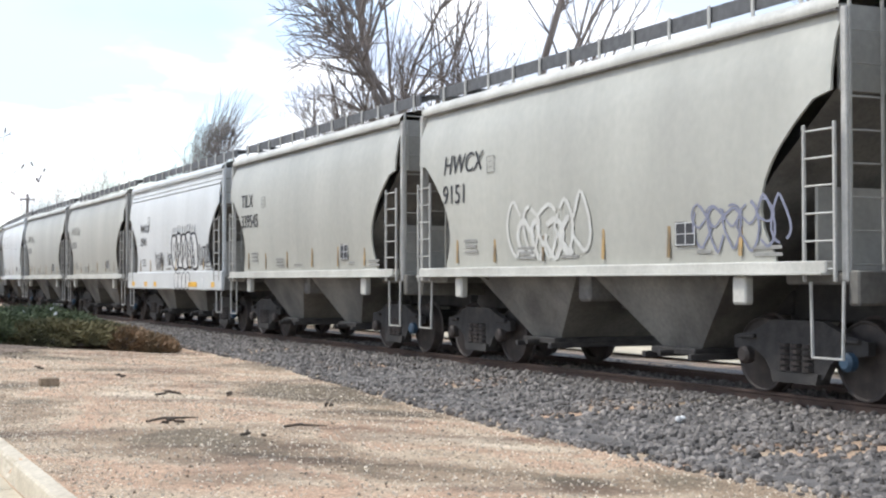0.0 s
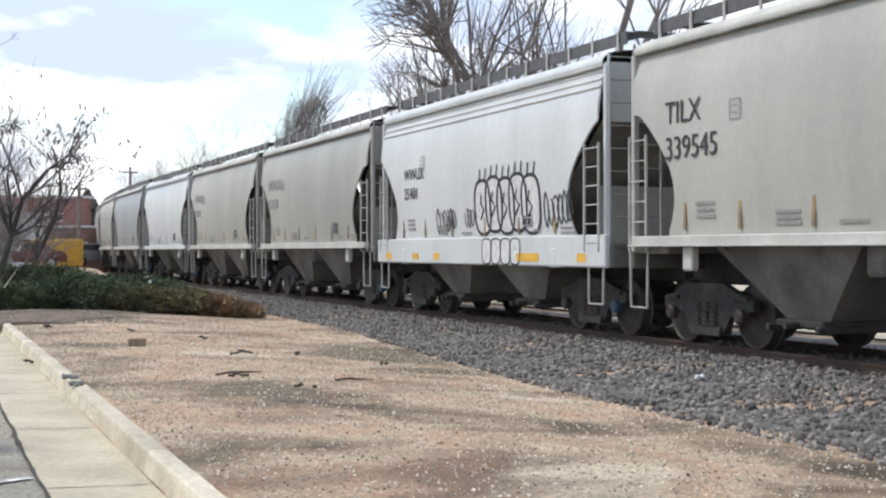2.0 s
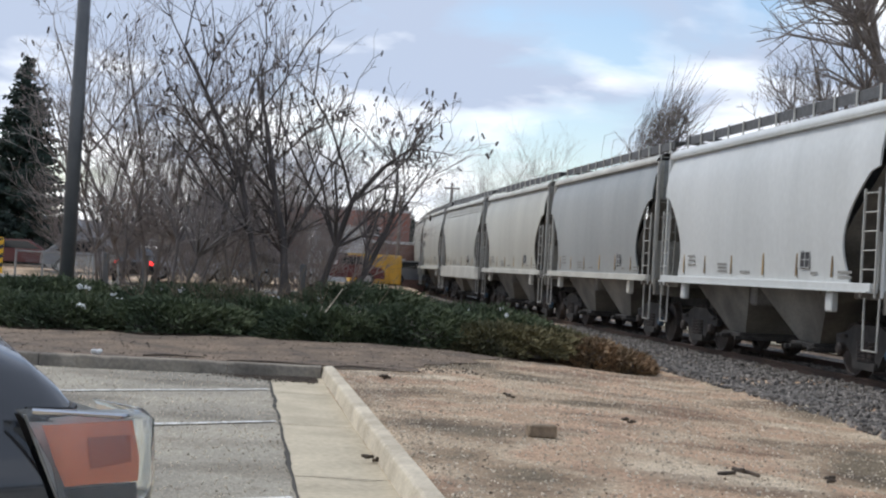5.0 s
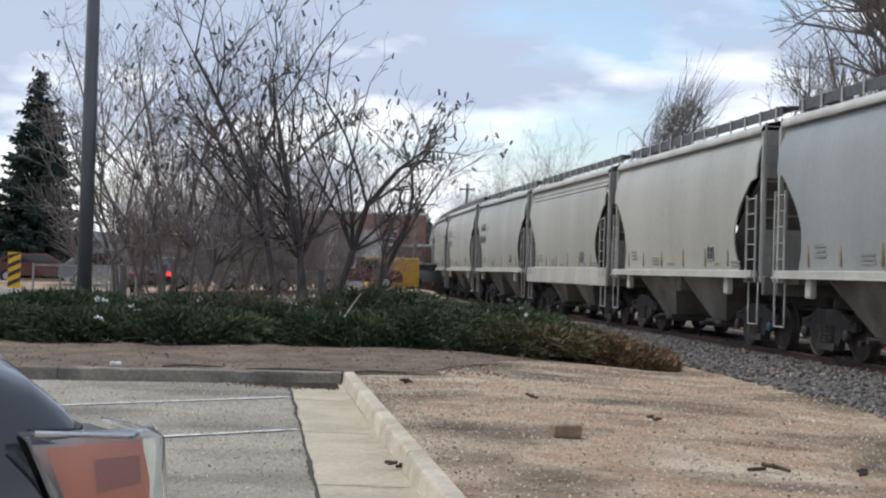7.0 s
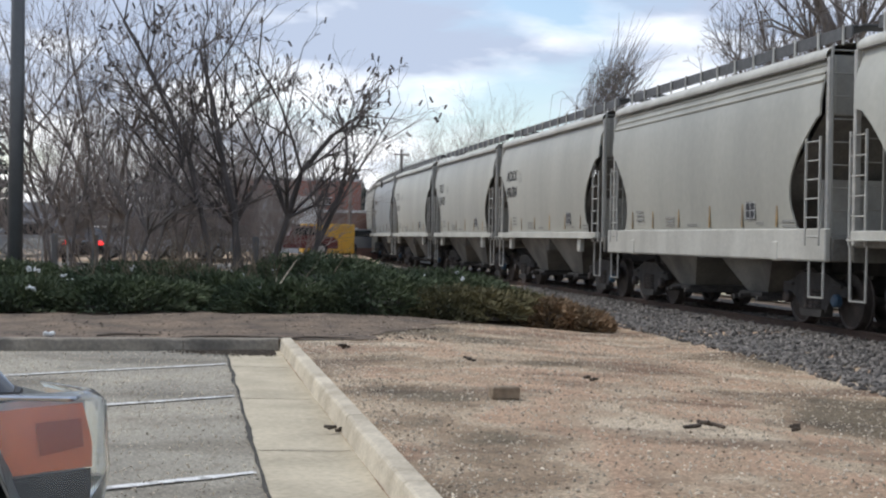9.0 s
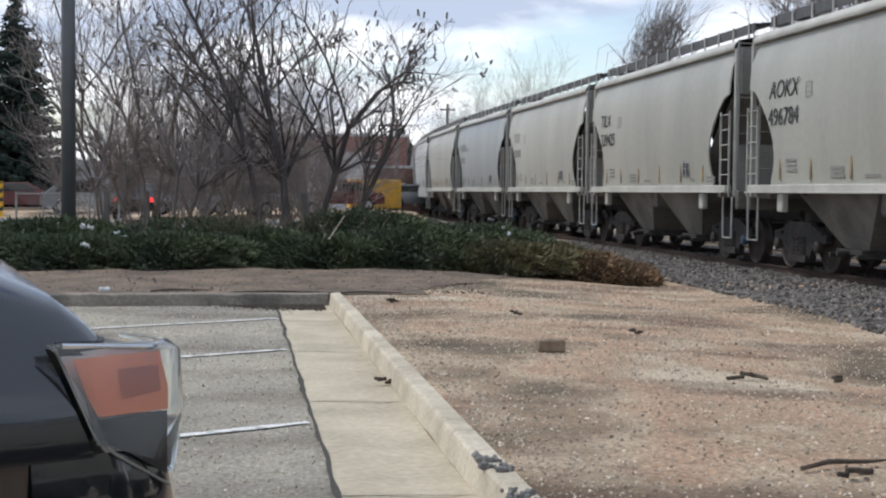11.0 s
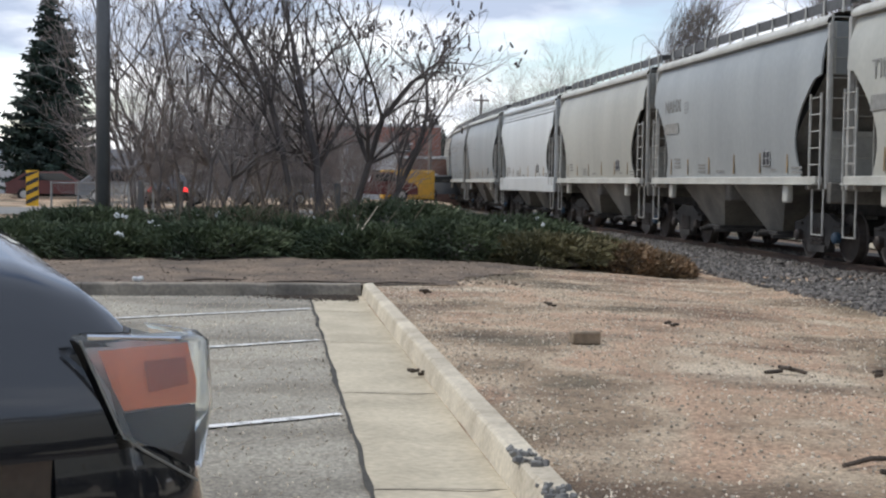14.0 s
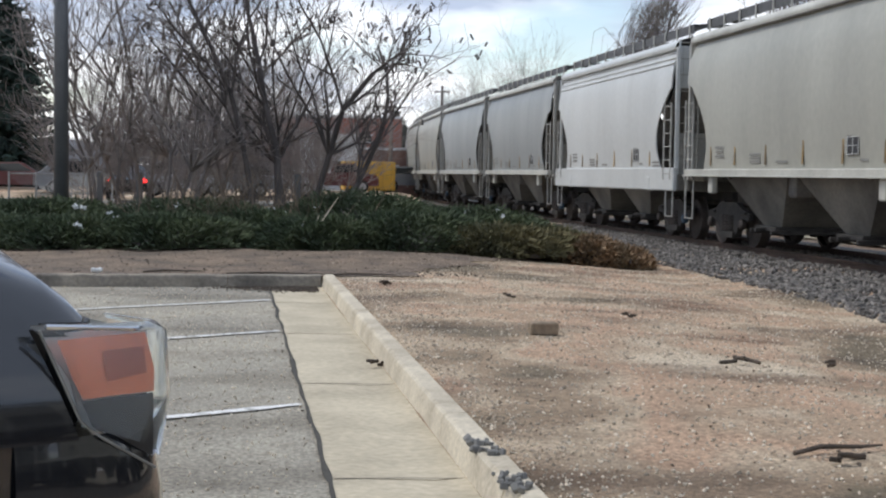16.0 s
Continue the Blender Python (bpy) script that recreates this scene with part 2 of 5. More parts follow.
def earth(name, tones, grain_scale, stain_low, bump):
    """A loose or worn ground: broad tones, coarse grain, dark stains and flecks."""
    m = bpy.data.materials.new(name)
    m.use_nodes = True
    n, l = m.node_tree.nodes, m.node_tree.links
    b = n["Principled BSDF"]
    b.inputs["Roughness"].default_value = 0.95
    tc = n.new("ShaderNodeTexCoord")

    def noise_ramp(scale, detail, stops, stretch=(1, 1, 1), rough=0.5):
        mp = n.new("ShaderNodeMapping")
        mp.inputs["Scale"].default_value = stretch
        l.new(tc.outputs["Object"], mp.inputs[0])
        t = n.new("ShaderNodeTexNoise")
        t.inputs["Scale"].default_value, t.inputs["Detail"].default_value, t.inputs["Roughness"].default_value = scale, detail, rough
        l.new(mp.outputs[0], t.inputs["Vector"])
        r = n.new("ShaderNodeValToRGB")
        r.color_ramp.elements[0].position, r.color_ramp.elements[0].color = stops[0][0], (*stops[0][1], 1)
        r.color_ramp.elements[1].position, r.color_ramp.elements[1].color = stops[-1][0], (*stops[-1][1], 1)
        for p, c in stops[1:-1]:
            r.color_ramp.elements.new(p).color = (*c, 1)
        l.new(t.outputs["Fac"], r.inputs[0])
        return r.outputs[0], t.outputs["Fac"]

    def mix(a, c, fac, kind="MIX"):
        x = n.new("ShaderNodeMix")
        x.data_type, x.blend_type = "RGBA", kind
        if isinstance(fac, float):
            x.inputs["Factor"].default_value = fac
        else:
            l.new(fac, x.inputs["Factor"])
        l.new(a, x.inputs[6])
        l.new(c, x.inputs[7])
        return x.outputs[2]

    broad, _ = noise_ramp(0.42, 6, tones, (1, 0.8, 1))
    grain, g = noise_ramp(grain_scale, 6, [(0.36, (0.40, 0.36, 0.33)), (0.50, (1.0, 1.0, 1.0)), (0.62, (1.7, 1.68, 1.62))], rough=0.8)
    c = mix(broad, grain, 0.85, "MULTIPLY")
    stain, _ = noise_ramp(0.62, 9, [(0.50, (1.0, 1.0, 1.0)), (0.63, stain_low)], (0.8, 1.6, 1))
    c = mix(c, stain, 0.8, "MULTIPLY")
    flecks, _ = noise_ramp(5, 7, [(0.54, (1.0, 1.0, 1.0)), (0.68, (0.60, 0.54, 0.49))], rough=0.7)
    c = mix(c, flecks, 0.7, "MULTIPLY")
    l.new(c, b.inputs["Base Color"])
    bp = n.new("ShaderNodeBump")
    bp.inputs["Strength"].default_value, bp.inputs["Distance"].default_value = 0.9, bump
    l.new(g, bp.inputs["Height"])
    l.new(bp.outputs[0], b.inputs["Normal"])
    return m


M["dirt"] = earth("packed_dirt", [(0.385, (0.17, 0.132, 0.085)), (0.44, (0.33, 0.24, 0.158)), (0.485, (0.47, 0.37, 0.26)), (0.53, (0.47, 0.315, 0.21)), (0.575, (0.40, 0.29, 0.195)), (0.65, (0.57, 0.47, 0.345))], 34, (0.36, 0.31, 0.285), 0.018)
M["asphalt"] = earth("worn_asphalt", [(0.32, (0.215, 0.198, 0.165)), (0.5, (0.305, 0.28, 0.228)), (0.66, (0.39, 0.355, 0.285))], 34, (0.62, 0.60, 0.58), 0.006)


# ---- mesh helpers ----
class Shape:
    """Collects vertices and faces of one mesh."""

    def __init__(self):
        self.v, self.f = [], []

    def add(self, verts, faces):
        o = len(self.v)
        self.v += [tuple(p) for p in verts]
        self.f += [tuple(i + o for i in q) for q in faces]
        return self

    def box(self, c, s, b=0.0, m=None):
        """A box about c of size s with chamfered edges b, turned by m."""
        h = [k / 2 for k in s]
        b = min(b, 0.45 * min(s))
        if b <= 0:
            vs = [(x * h[0], y * h[1], z * h[2]) for x in (-1, 1) for y in (-1, 1) for z in (-1, 1)]
            fs = [(0, 1, 3, 2), (4, 6, 7, 5), (0, 4, 5, 1), (2, 3, 7, 6), (0, 2, 6, 4), (1, 5, 7, 3)]
        else:
            vs, ix = [], {}
            for x in (-1, 1):
                for y in (-1, 1):
                    for z in (-1, 1):
                        for a in range(3):
                            p = [x * (h[0] - b), y * (h[1] - b), z * (h[2] - b)]
                            p[a] = (x, y, z)[a] * h[a]
                            ix[x, y, z, a] = len(vs)
                            vs.append(p)
            fs = []
            for a in range(3):
                u, w = (a + 1) % 3, (a + 2) % 3
                for s1 in (-1, 1):
                    q = []
                    for su, sw in ((-1, -1), (1, -1), (1, 1), (-1, 1)):
                        k = [0, 0, 0]
                        k[a], k[u], k[w] = s1, su, sw
                        q.append(ix[(*k, a)])
                    fs.append(tuple(q if s1 > 0 else q[::-1]))
                for su in (-1, 1):
                    for sw in (-1, 1):
                        k0, k1 = [0, 0, 0], [0, 0, 0]
                        k0[a], k0[u], k0[w] = -1, su, sw
                        k1[a], k1[u], k1[w] = 1, su, sw
                        q = (ix[(*k0, u)], ix[(*k1, u)], ix[(*k1, w)], ix[(*k0, w)])
                        fs.append(q if su * sw > 0 else q[::-1])
            for x in (-1, 1):
                for y in (-1, 1):
                    for z in (-1, 1):
                        q = (ix[x, y, z, 0], ix[x, y, z, 1], ix[x, y, z, 2])
                        fs.append(q if x * y * z > 0 else q[::-1])
        if m is not None:
            vs = [m @ Vector(p) for p in vs]
        return self.add([(p[0] + c[0], p[1] + c[1], p[2] + c[2]) for p in vs], fs)

    def tube(self, pts, radii, n=6, cap=True):
        """A tube along pts with a radius at each point."""
        pts = [Vector(p) for p in pts]
        if isinstance(radii, (int, float)):
            radii = [radii] * len(pts)
        d = (pts[-1] - pts[0]).normalized()
        side = d.orthogonal().normalized()
        vs, fs = [], []
        for i, p in enumerate(pts):
            t = (pts[min(i + 1, len(pts) - 1)] - pts[max(i - 1, 0)]).normalized()
            a = (side - t * side.dot(t)).normalized()
            e = t.cross(a)
            for k in range(n):
                w = 2 * math.pi * k / n
                vs.append(p + (a * math.cos(w) + e * math.sin(w)) * radii[i])
        for i in range(len(pts) - 1):
            for k in range(n):
                j = (k + 1) % n
                fs.append((i * n + k, i * n + j, (i + 1) * n + j, (i + 1) * n + k))
        if cap:
            fs += [tuple(range(n))[::-1], tuple(range((len(pts) - 1) * n, len(pts) * n))]
        return self.add(vs, fs)

    def plate(self, poly, axis, at, thick):
        """A flat outline (two coordinates, in the order of the other axes) given a thickness along an axis."""
        o = [k for k in range(3) if k != axis]
        vs = []
        for w in (at, at + thick):
            for p in poly:
                q = [0, 0, 0]
                q[axis], q[o[0]], q[o[1]] = w, p[0], p[1]
                vs.append(q)
        n = len(poly)
        fs = [tuple(range(n))[::-1], tuple(range(n, 2 * n))]
        fs += [(i, (i + 1) % n, n + (i + 1) % n, n + i) for i in range(n)]
        return self.add(vs, fs)

    def grid(self, rows, closed=False):
        """A sheet through rows of points."""
        n = len(rows[0])
        vs = [p for r in rows for p in r]
        fs = []
        for i in range(len(rows) - 1):
            for k in range(n if closed else n - 1):
                j = (k + 1) % n
                fs.append((i * n + k, i * n + j, (i + 1) * n + j, (i + 1) * n + k))
        return self.add(vs, fs)

    def mesh(self, name, smooth=False, fix=True):
        me = bpy.data.meshes.new(name)
        me.from_pydata(self.v, [], self.f)
        if fix and len(self.f) < 6000:
            bm = bmesh.new()
            bm.from_mesh(me)
            bmesh.ops.recalc_face_normals(bm, faces=bm.faces)
            bm.to_mesh(me)
            bm.free()
        if smooth:
            me.shade_smooth()
        me.update()
        return me


def part(name, shape, material, parent, label="", smooth=False, at=None):
    """Links one mesh as one object under a thing or a part."""
    me = shape if isinstance(shape, bpy.types.Mesh) else shape.mesh(name, smooth)
    if material is not None and not me.materials:
        me.materials.append(material)
    ob = new(name, me)
    ob.parent = parent
    if at is not None:
        ob.matrix_basis = at
    return tagged(ob, label)


def thing(name, label, category, at=None, group="", kind=""):
    ob = new(name)
    ob.empty_display_size = 0.2
    if at is not None:
        ob.matrix_basis = at
    return tagged(ob, label, category, group, kind)


def single(name, shape, material, label, category, at=None, group="", kind="", smooth=False):
    return tagged(part(name, shape, material, None, smooth=smooth, at=at), label, category, group, kind)


def sharp(me, angle=35):
    """Smooth shading with hard edges kept."""
    me.shade_smooth()
    me.set_sharp_from_angle(angle=radians(angle))
    return me


def ease(a, b, x):
    t = min(1, max(0, (x - a) / (b - a)))
    return t * t * (3 - 2 * t)


# ---- the ground ----
TRACK_X, BEND_Y, BEND_R, RAIL_Z = 10.8, 55.0, 300.0, 0.12
KERB_X, KERB_W, FAR_KERB_Y = 1.06, 0.16, 17.1


def track_at(s):
    """The track's middle and its turn to the right, s metres along it."""
    if s <= BEND_Y:
        return TRACK_X, s, 0.0
    a = (s - BEND_Y) / BEND_R
    return TRACK_X + BEND_R * (1 - math.cos(a)), BEND_Y + BEND_R * math.sin(a), a


def track_x(y):
    if y <= BEND_Y:
        return TRACK_X
    return TRACK_X + BEND_R - math.sqrt(max(BEND_R ** 2 - (y - BEND_Y) ** 2, 1.0))


def toe(y):
    return 6.3 + 1.3 * ease(2, 20, y) + track_x(y) - TRACK_X


def ground_z(x, y):
    d = x - track_x(y)
    if x < KERB_X and y < FAR_KERB_Y:
        return -0.06
    z = 0.12 - 0.20 * ease(2.5, 7.0, x)
    if y > FAR_KERB_Y:
        z += 0.10 * ease(18, 24, y) * (1 - ease(2, 8, x)) * (1 - ease(34, 44, y))
    t = toe(y)
    bed = -0.085 + 0.07 * ease(t, track_x(y) - 1.7, x) if d < 0 else -0.015 - 0.10 * ease(1.7, 3.5, d)
    if x > t:
        z = bed
    z += 0.03 * noise.noise((x * 0.35, y * 0.35, 0)) + 0.012 * noise.noise((x * 1.7, y * 1.7, 3))
    return z


def steps(*parts):
    out = []
    for a, b, n in parts:
        out += [a + (b - a) * i / n for i in range(n)]
    return out + [parts[-1][1]]


XS = steps((-1500, -200, 4), (-200, -40, 8), (-40, 1.0, 30), (1.0, 14.0, 75), (14.0, 60, 24), (60, 200, 6), (200, 1500, 4))
YS = steps((-1500, -100, 4), (-100, -12, 8), (-12, 30, 130), (30, 60, 40), (60, 140, 30), (140, 400, 6), (400, 1500, 4))
sheet = Shape().grid([[(x, y, ground_z(x, y)) for x in XS] for y in YS])
single("ground", sheet.mesh("ground", True, False), M["dirt"], "packed tan dirt with gravel and reddish patches", "ground", kind="structure")
bed_rows = []
for i in range(90):
    s = -40 + i * 2.0
    x, y, a = track_at(s)
    row = []
    for k in range(15):
        d = (toe(y) - track_x(y)) * (1 - k / 7) if k < 7 else 3.4 * (k - 7) / 7
        px = x + d * math.cos(a)
        py = y - d * math.sin(a)
        row.append((px, py, ground_z(px, py) + 0.006))
    bed_rows.append(row)
single("ballast_bed", Shape().grid(bed_rows).mesh("ballast_bed", True, False), M["ballast_bed"], "dark grey stone ballast bed under the track", "ballast", kind="structure")

# paved lot, gutter and kerbs
lot = Shape().grid([[(x, y, 0.008 * noise.noise((x * 0.5, y * 0.5, 9)) - 0.004) for x in steps((-45, -6, 14), (-6, 0.42, 24))] for y in steps((-30, -4, 12), (-4, FAR_KERB_Y, 70))])
single("parking_lot", lot.mesh("parking_lot", True, False), M["asphalt"], "worn grey asphalt parking lot with cracks", "pavement", kind="structure")
gutter = thing("gutter", "pale concrete gutter pan along the kerb", "gutter", kind="structure")
y = -14.0
random.seed(4)
while y < FAR_KERB_Y - 0.1:
    n = min(2.9, FAR_KERB_Y - y)
    sh = Shape().grid([[(0.41 + 0.02 * noise.noise((yy * 1.3, 5, 0)), yy, 0.004), (0.55, yy, 0.004), (0.9, yy, -0.012), (KERB_X + 0.02, yy, 0.0)] for yy in steps((y + 0.006, y + n - 0.006, 12))])
    part("gutter_slab", sh, M["concrete"], gutter, smooth=True)
    y += n
crack = Shape()
for side_at, width in ((0.40, 0.022),):
    rows = []
    for i in range(170):
        yy = -12 + i * 0.17
        w = width * (0.5 + abs(noise.noise((yy * 2.1, 0, 1))) * 1.6)
        o = 0.02 * noise.noise((yy * 1.3, 5, 0))
        rows.append([(side_at + o - w, yy, 0.0085), (side_at + o + w * 0.6, yy, 0.0085)])
    crack.grid(rows)
for jy in (-5.3, -2.4, 0.5, 3.4, 6.3, 9.2, 12.1, 15.0):
    crack.grid([[(0.42 + 0.09 * k, jy + 0.02 * noise.noise((k * 0.7, jy, 0)), 0.009 - 0.002 * k), (0.42 + 0.09 * k, jy + 0.012 + 0.02 * noise.noise((k * 0.7, jy, 0)), 0.009 - 0.002 * k)] for k in range(8)])
part("joint", crack, M["joint"], gutter, "dark dirt-filled joint")


def kerb_stone(x0, y0, x1, y1, face, chips=0.0):
    """One length of kerb: a battered face, a rounded top edge, worn unevenly. face: the side of the lot."""
    d = Vector((x1 - x0, y1 - y0, 0))
    n = max(4, int(d.length / 0.09))
    side = Vector((face[0], face[1], 0))
    rows = []
    for i in range(n + 1):
        p = Vector((x0, y0, 0)) + d * (0.002 + 0.996 * i / n)
        j = noise.noise((p.x * 6, p.y * 6, 1)) * 0.006
        c = chips * max(0, noise.noise((p.x * 4, p.y * 4, 7))) * 0.09
        prof = ((0.012, -0.07), (0.0, 0.02), (-0.014 - c, 0.115 + j - c), (-0.022 - c, 0.138 + j - c), (-0.04 - c, 0.149 + j - c * 0.6), (-KERB_W + 0.015, 0.150 + j), (-KERB_W, 0.135), (-KERB_W, -0.07))
        rows.append([p + side * a + Vector((0, 0, b)) for a, b in prof])
    sh = Shape().grid(rows)
    k = len(prof)
    sh.f += [tuple(range(k)), tuple(range(n * k, n * k + k))[::-1]]
    return sh


kerb = thing("kerb", "pale worn concrete kerb with chipped edges", "kerb", kind="structure")
cuts = [-14.0, -11.0, -8.1, -5.2, -2.2, 0.9, 3.3, 5.55, 7.2, 9.9, 12.9, FAR_KERB_Y + 0.16]
for a, b in zip(cuts, cuts[1:]):
    part("kerb_stone", kerb_stone(KERB_X, a, KERB_X, b, (-1, 0), 1.0 if 3 < a < 7 else 0.25), M["kerb"], kerb)
# far stones: shade on the lot side is put into their concrete colour
cuts = [KERB_X - 0.01, -0.12, -2.4, -5.0, -8.0, -11.0, -14.0, -17.0]
for a, b in zip(cuts, cuts[1:]):
    part("kerb_stone", kerb_stone(a, FAR_KERB_Y, b, FAR_KERB_Y, (0, -1), 0.4), M["kerb_dark"], kerb, "stained kerb stone darkened for its shaded face")
rub = Shape()
random.seed(8)
for i in range(46):
    yy = random.choice((5.55, 6.3)) + random.gauss(0, 0.10)
    rub.box((KERB_X + random.uniform(0.0, 0.13), yy, 0.155), [random.uniform(0.012, 0.04) for _ in range(3)], 0.004, Euler([random.random() * 3 for _ in range(3)]).to_matrix())
part("rubble", rub, M["road"], kerb, "broken concrete crumbs")

mulch_rows = []
for k in range(40):
    yy = FAR_KERB_Y + 0.17 + k * 0.26
    edge = 2.4 + 2.2 * ease(18, 22, yy) + 0.5 * noise.noise((yy * 0.9, 2, 0)) + 0.2 * noise.noise((yy * 4, 5, 0))
    mulch_rows.append([(-12 + (edge + 12) * j / 30, yy, ground_z(-12 + (edge + 12) * j / 30, yy) + 0.012) for j in range(31)])
single("mulch_bed", Shape().grid(mulch_rows), M["mulch"], "brown soil and bark bed behind the kerb", "soil", kind="structure", smooth=True)

# stall lines, at the slant of the stalls
lines_sh = []
for k, y0 in enumerate((-10.2, -6.5, -2.8, 0.95, 4.66, 8.37, 12.28, 15.3)):
    sh = Shape()
    rows = []
    length = 4.8
    for i in range(60):
        u = i / 59 * length
        w = 0.042 * (1 + 0.5 * noise.noise((u * 5, y0, 2)))
        e = 0.03 * noise.noise((u * 1.1, y0, 4))
        c = (0.36 - u * 0.88, y0 - u * 0.47 + e)
        rows.append([(c[0] + 0.47 * w, c[1] - 0.88 * w, 0.0075), (c[0] - 0.47 * w, c[1] + 0.88 * w, 0.0075)])
    sh.grid(rows)
    single("stall_line", sh, M["line"], "worn white painted stall line on asphalt", "marking", kind="structure")

# far paving
for nm, x0, x1, y0, y1, z in (("road", -120, -9, 33, 46, 0.16), ("far_lot", -60, 6, 50, 62, 0.13)):
    single(nm, Shape().grid([[(x, y, z + 0.02 * noise.noise((x, y, 0))) for x in steps((x0, x1, 20))] for y in steps((y0, y1, 12))]), M["road"], "grey asphalt in the distance", "pavement", kind="structure")
single("pavement", Shape().grid([[(x, y, -0.06 + 0.01 * noise.noise((x, y, 2))) for x in steps((14.8, 45, 10))] for y in steps((-30, 110, 30))]), M["concrete"], "pale pavement beyond the track", "pavement", kind="structure")

# ---- the track ----
track = thing("railway_track", "rusty railway track on dark ties", "track", kind="structure")
for side in (-1, 1):
    rows = []
    prof = ((-0.065, -0.17), (-0.065, -0.155), (-0.012, -0.135), (-0.01, -0.045), (-0.035, -0.035), (-0.035, -0.004), (-0.028, 0), (0.028, 0), (0.035, -0.004), (0.035, -0.035), (0.01, -0.045), (0.012, -0.135), (0.065, -0.155), (0.065, -0.17))
    for i in range(60):
        s = -40 + i * 3.0
        x, yy, a = track_at(s)
        o = side * 0.755
        rows.append([(x + (o + p) * math.cos(a), yy - (o + p) * math.sin(a), RAIL_Z + q) for p, q in prof])
    part("rail", Shape().grid(rows, True), M["rail"], track, "rusty steel rail with a worn head")
tie_me = Shape().box((0, 0, 0), (2.6, 0.22, 0.18), 0.015).mesh("tie")
tie_me.materials.append(M["tie"])
for i in range(230):
    s = -25 + i * 0.56
    x, yy, a = track_at(s)
    part("tie", tie_me, None, track, at=pose(x, yy, RAIL_Z - 0.262, 0, 0, -math.degrees(a)))


# ---- the hopper wagons ----
PITCH, SPEED, FIRST = 11.3, 8.4, 15.2
HALF = 5.12


def side_x(z):
    """Half width of the bulging side at height z."""
    if z < 1.3:
        return 1.49
    return 1.49 + 0.07 * math.sin(math.pi * min(1, (z - 1.3) / 3.0)) - 0.10 * ease(3.7, 4.32, z)


def end_y(z, deep):
    """Half length of the side sheet at height z: full at the top, cut back in a curve below."""
    if z > 3.3:
        return HALF
    t = (3.3 - z) / 2.0
    if deep:
        return HALF - 1.15 * math.sin(math.pi * min(1, 0.06 + 0.66 * t)) if t < 1 else HALF - 0.95
    return HALF - 1.05 * math.sin(math.pi * min(1, 0.02 + 0.72 * t))


def side_sheet(sign, deep):
    zs = [1.28, 1.4, 1.55, 1.75, 1.95, 2.15, 2.35, 2.55, 2.75, 2.95, 3.12, 3.25, 3.32, 3.6, 3.9, 4.15, 4.28, 4.34]
    sh = Shape()
    for inner in (0, 0.03):
        rows = []
        for z in zs:
            e = end_y(z, deep)
            x = side_x(z) - inner
            rows.append([(sign * (x + 0.006 * noise.noise((k * 0.9, z * 0.8, 1))), e * (2 * k / 24 - 1), z) for k in range(25)])
        sh.grid(rows)
    n = len(zs)
    for col in (0, 24):
        for r in range(n - 1):
            a, b = r * 25 + col, (r + 1) * 25 + col
            sh.f.append((a, b, b + n * 25, a + n * 25))
    return sh


def wheelset(parent, y):
    prof = ((0.0, 0.10), (0.40, 0.055), (0.42, 0.07), (0.435, 0.068), (0.46, -0.055), (0.485, -0.07), (0.485, -0.095), (0.40, -0.095), (0.38, -0.03), (0.22, -0.02), (0.12, -0.06), (0.0, -0.07))
    ws = Shape()
    for s in (-1, 1):
        ws.grid([[(s * (0.76 + o), r * math.cos(2 * math.pi * k / 28), r * math.sin(2 * math.pi * k / 28)) for k in range(28)] for r, o in prof], True)
    ws.tube([(-0.7, 0, 0), (-0.3, 0, 0), (0.3, 0, 0), (0.7, 0, 0)], [0.09, 0.075, 0.075, 0.09], 10)
    for s in (-1, 1):
        for k in range(3):
            a = 2 * math.pi * k / 3
            ws.box((s * 0.99, 0.07 * math.cos(a), 0.07 * math.sin(a)), (0.03, 0.03, 0.03), 0.005)
    return part("wheelset", ws, M["wheel"], parent, at=pose(0, y, 0.44))


def bogie(parent, y):
    root = part("bogie", Shape().box((0, 0, 0.62), (1.9, 0.36, 0.26), 0.03), M["bogie"], parent, "grimy cast steel bogie", at=pose(0, y, 0))
    for s in (-1, 1):
        fr = Shape()
        fr.plate([(-1.12, 0.52), (-1.12, 0.66), (-0.72, 0.74), (-0.42, 0.86), (0.42, 0.86), (0.72, 0.74), (1.12, 0.66), (1.12, 0.52), (0.98, 0.50), (0.72, 0.50), (0.55, 0.40), (0.42, 0.22), (-0.42, 0.22), (-0.55, 0.40), (-0.72, 0.50), (-0.98, 0.50)], 0, s * 0.98 - 0.05, 0.10)
        fr.plate([(-0.36, 0.16), (-0.40, 0.28), (0.40, 0.28), (0.36, 0.16)], 0, s * 0.98 - 0.10, 0.20)
        fr.box((s * 1.0, 0.86, 0.66), (0.16, 0.30, 0.05), 0.01)
        fr.box((s * 1.0, -0.86, 0.66), (0.16, 0.30, 0.05), 0.01)
        part("side_frame", fr, M["bogie"], root)
        sp = Shape()
        for yy in (-0.2, 0, 0.2):
            for k in range(5):
                sp.tube([(s * 1.03, yy, 0.30 + 0.065 * k), (s * 1.03, yy, 0.34 + 0.065 * k)], 0.075, 10)
        tagged(part("spring", sp, M["wheel"], root), kind="stuff")
        for yy in (-0.86, 0.86):
            part("bearing_cap", Shape().tube([(s * 1.02, yy, 0.44), (s * 1.10, yy, 0.44), (s * 1.13, yy, 0.44)], [0.105, 0.105, 0.07], 14), M["blue"] if (y < 0 and yy < 0) else M["wheel"], root, smooth=False)
    return root, wheelset(root, 0.86), wheelset(root, -0.86)


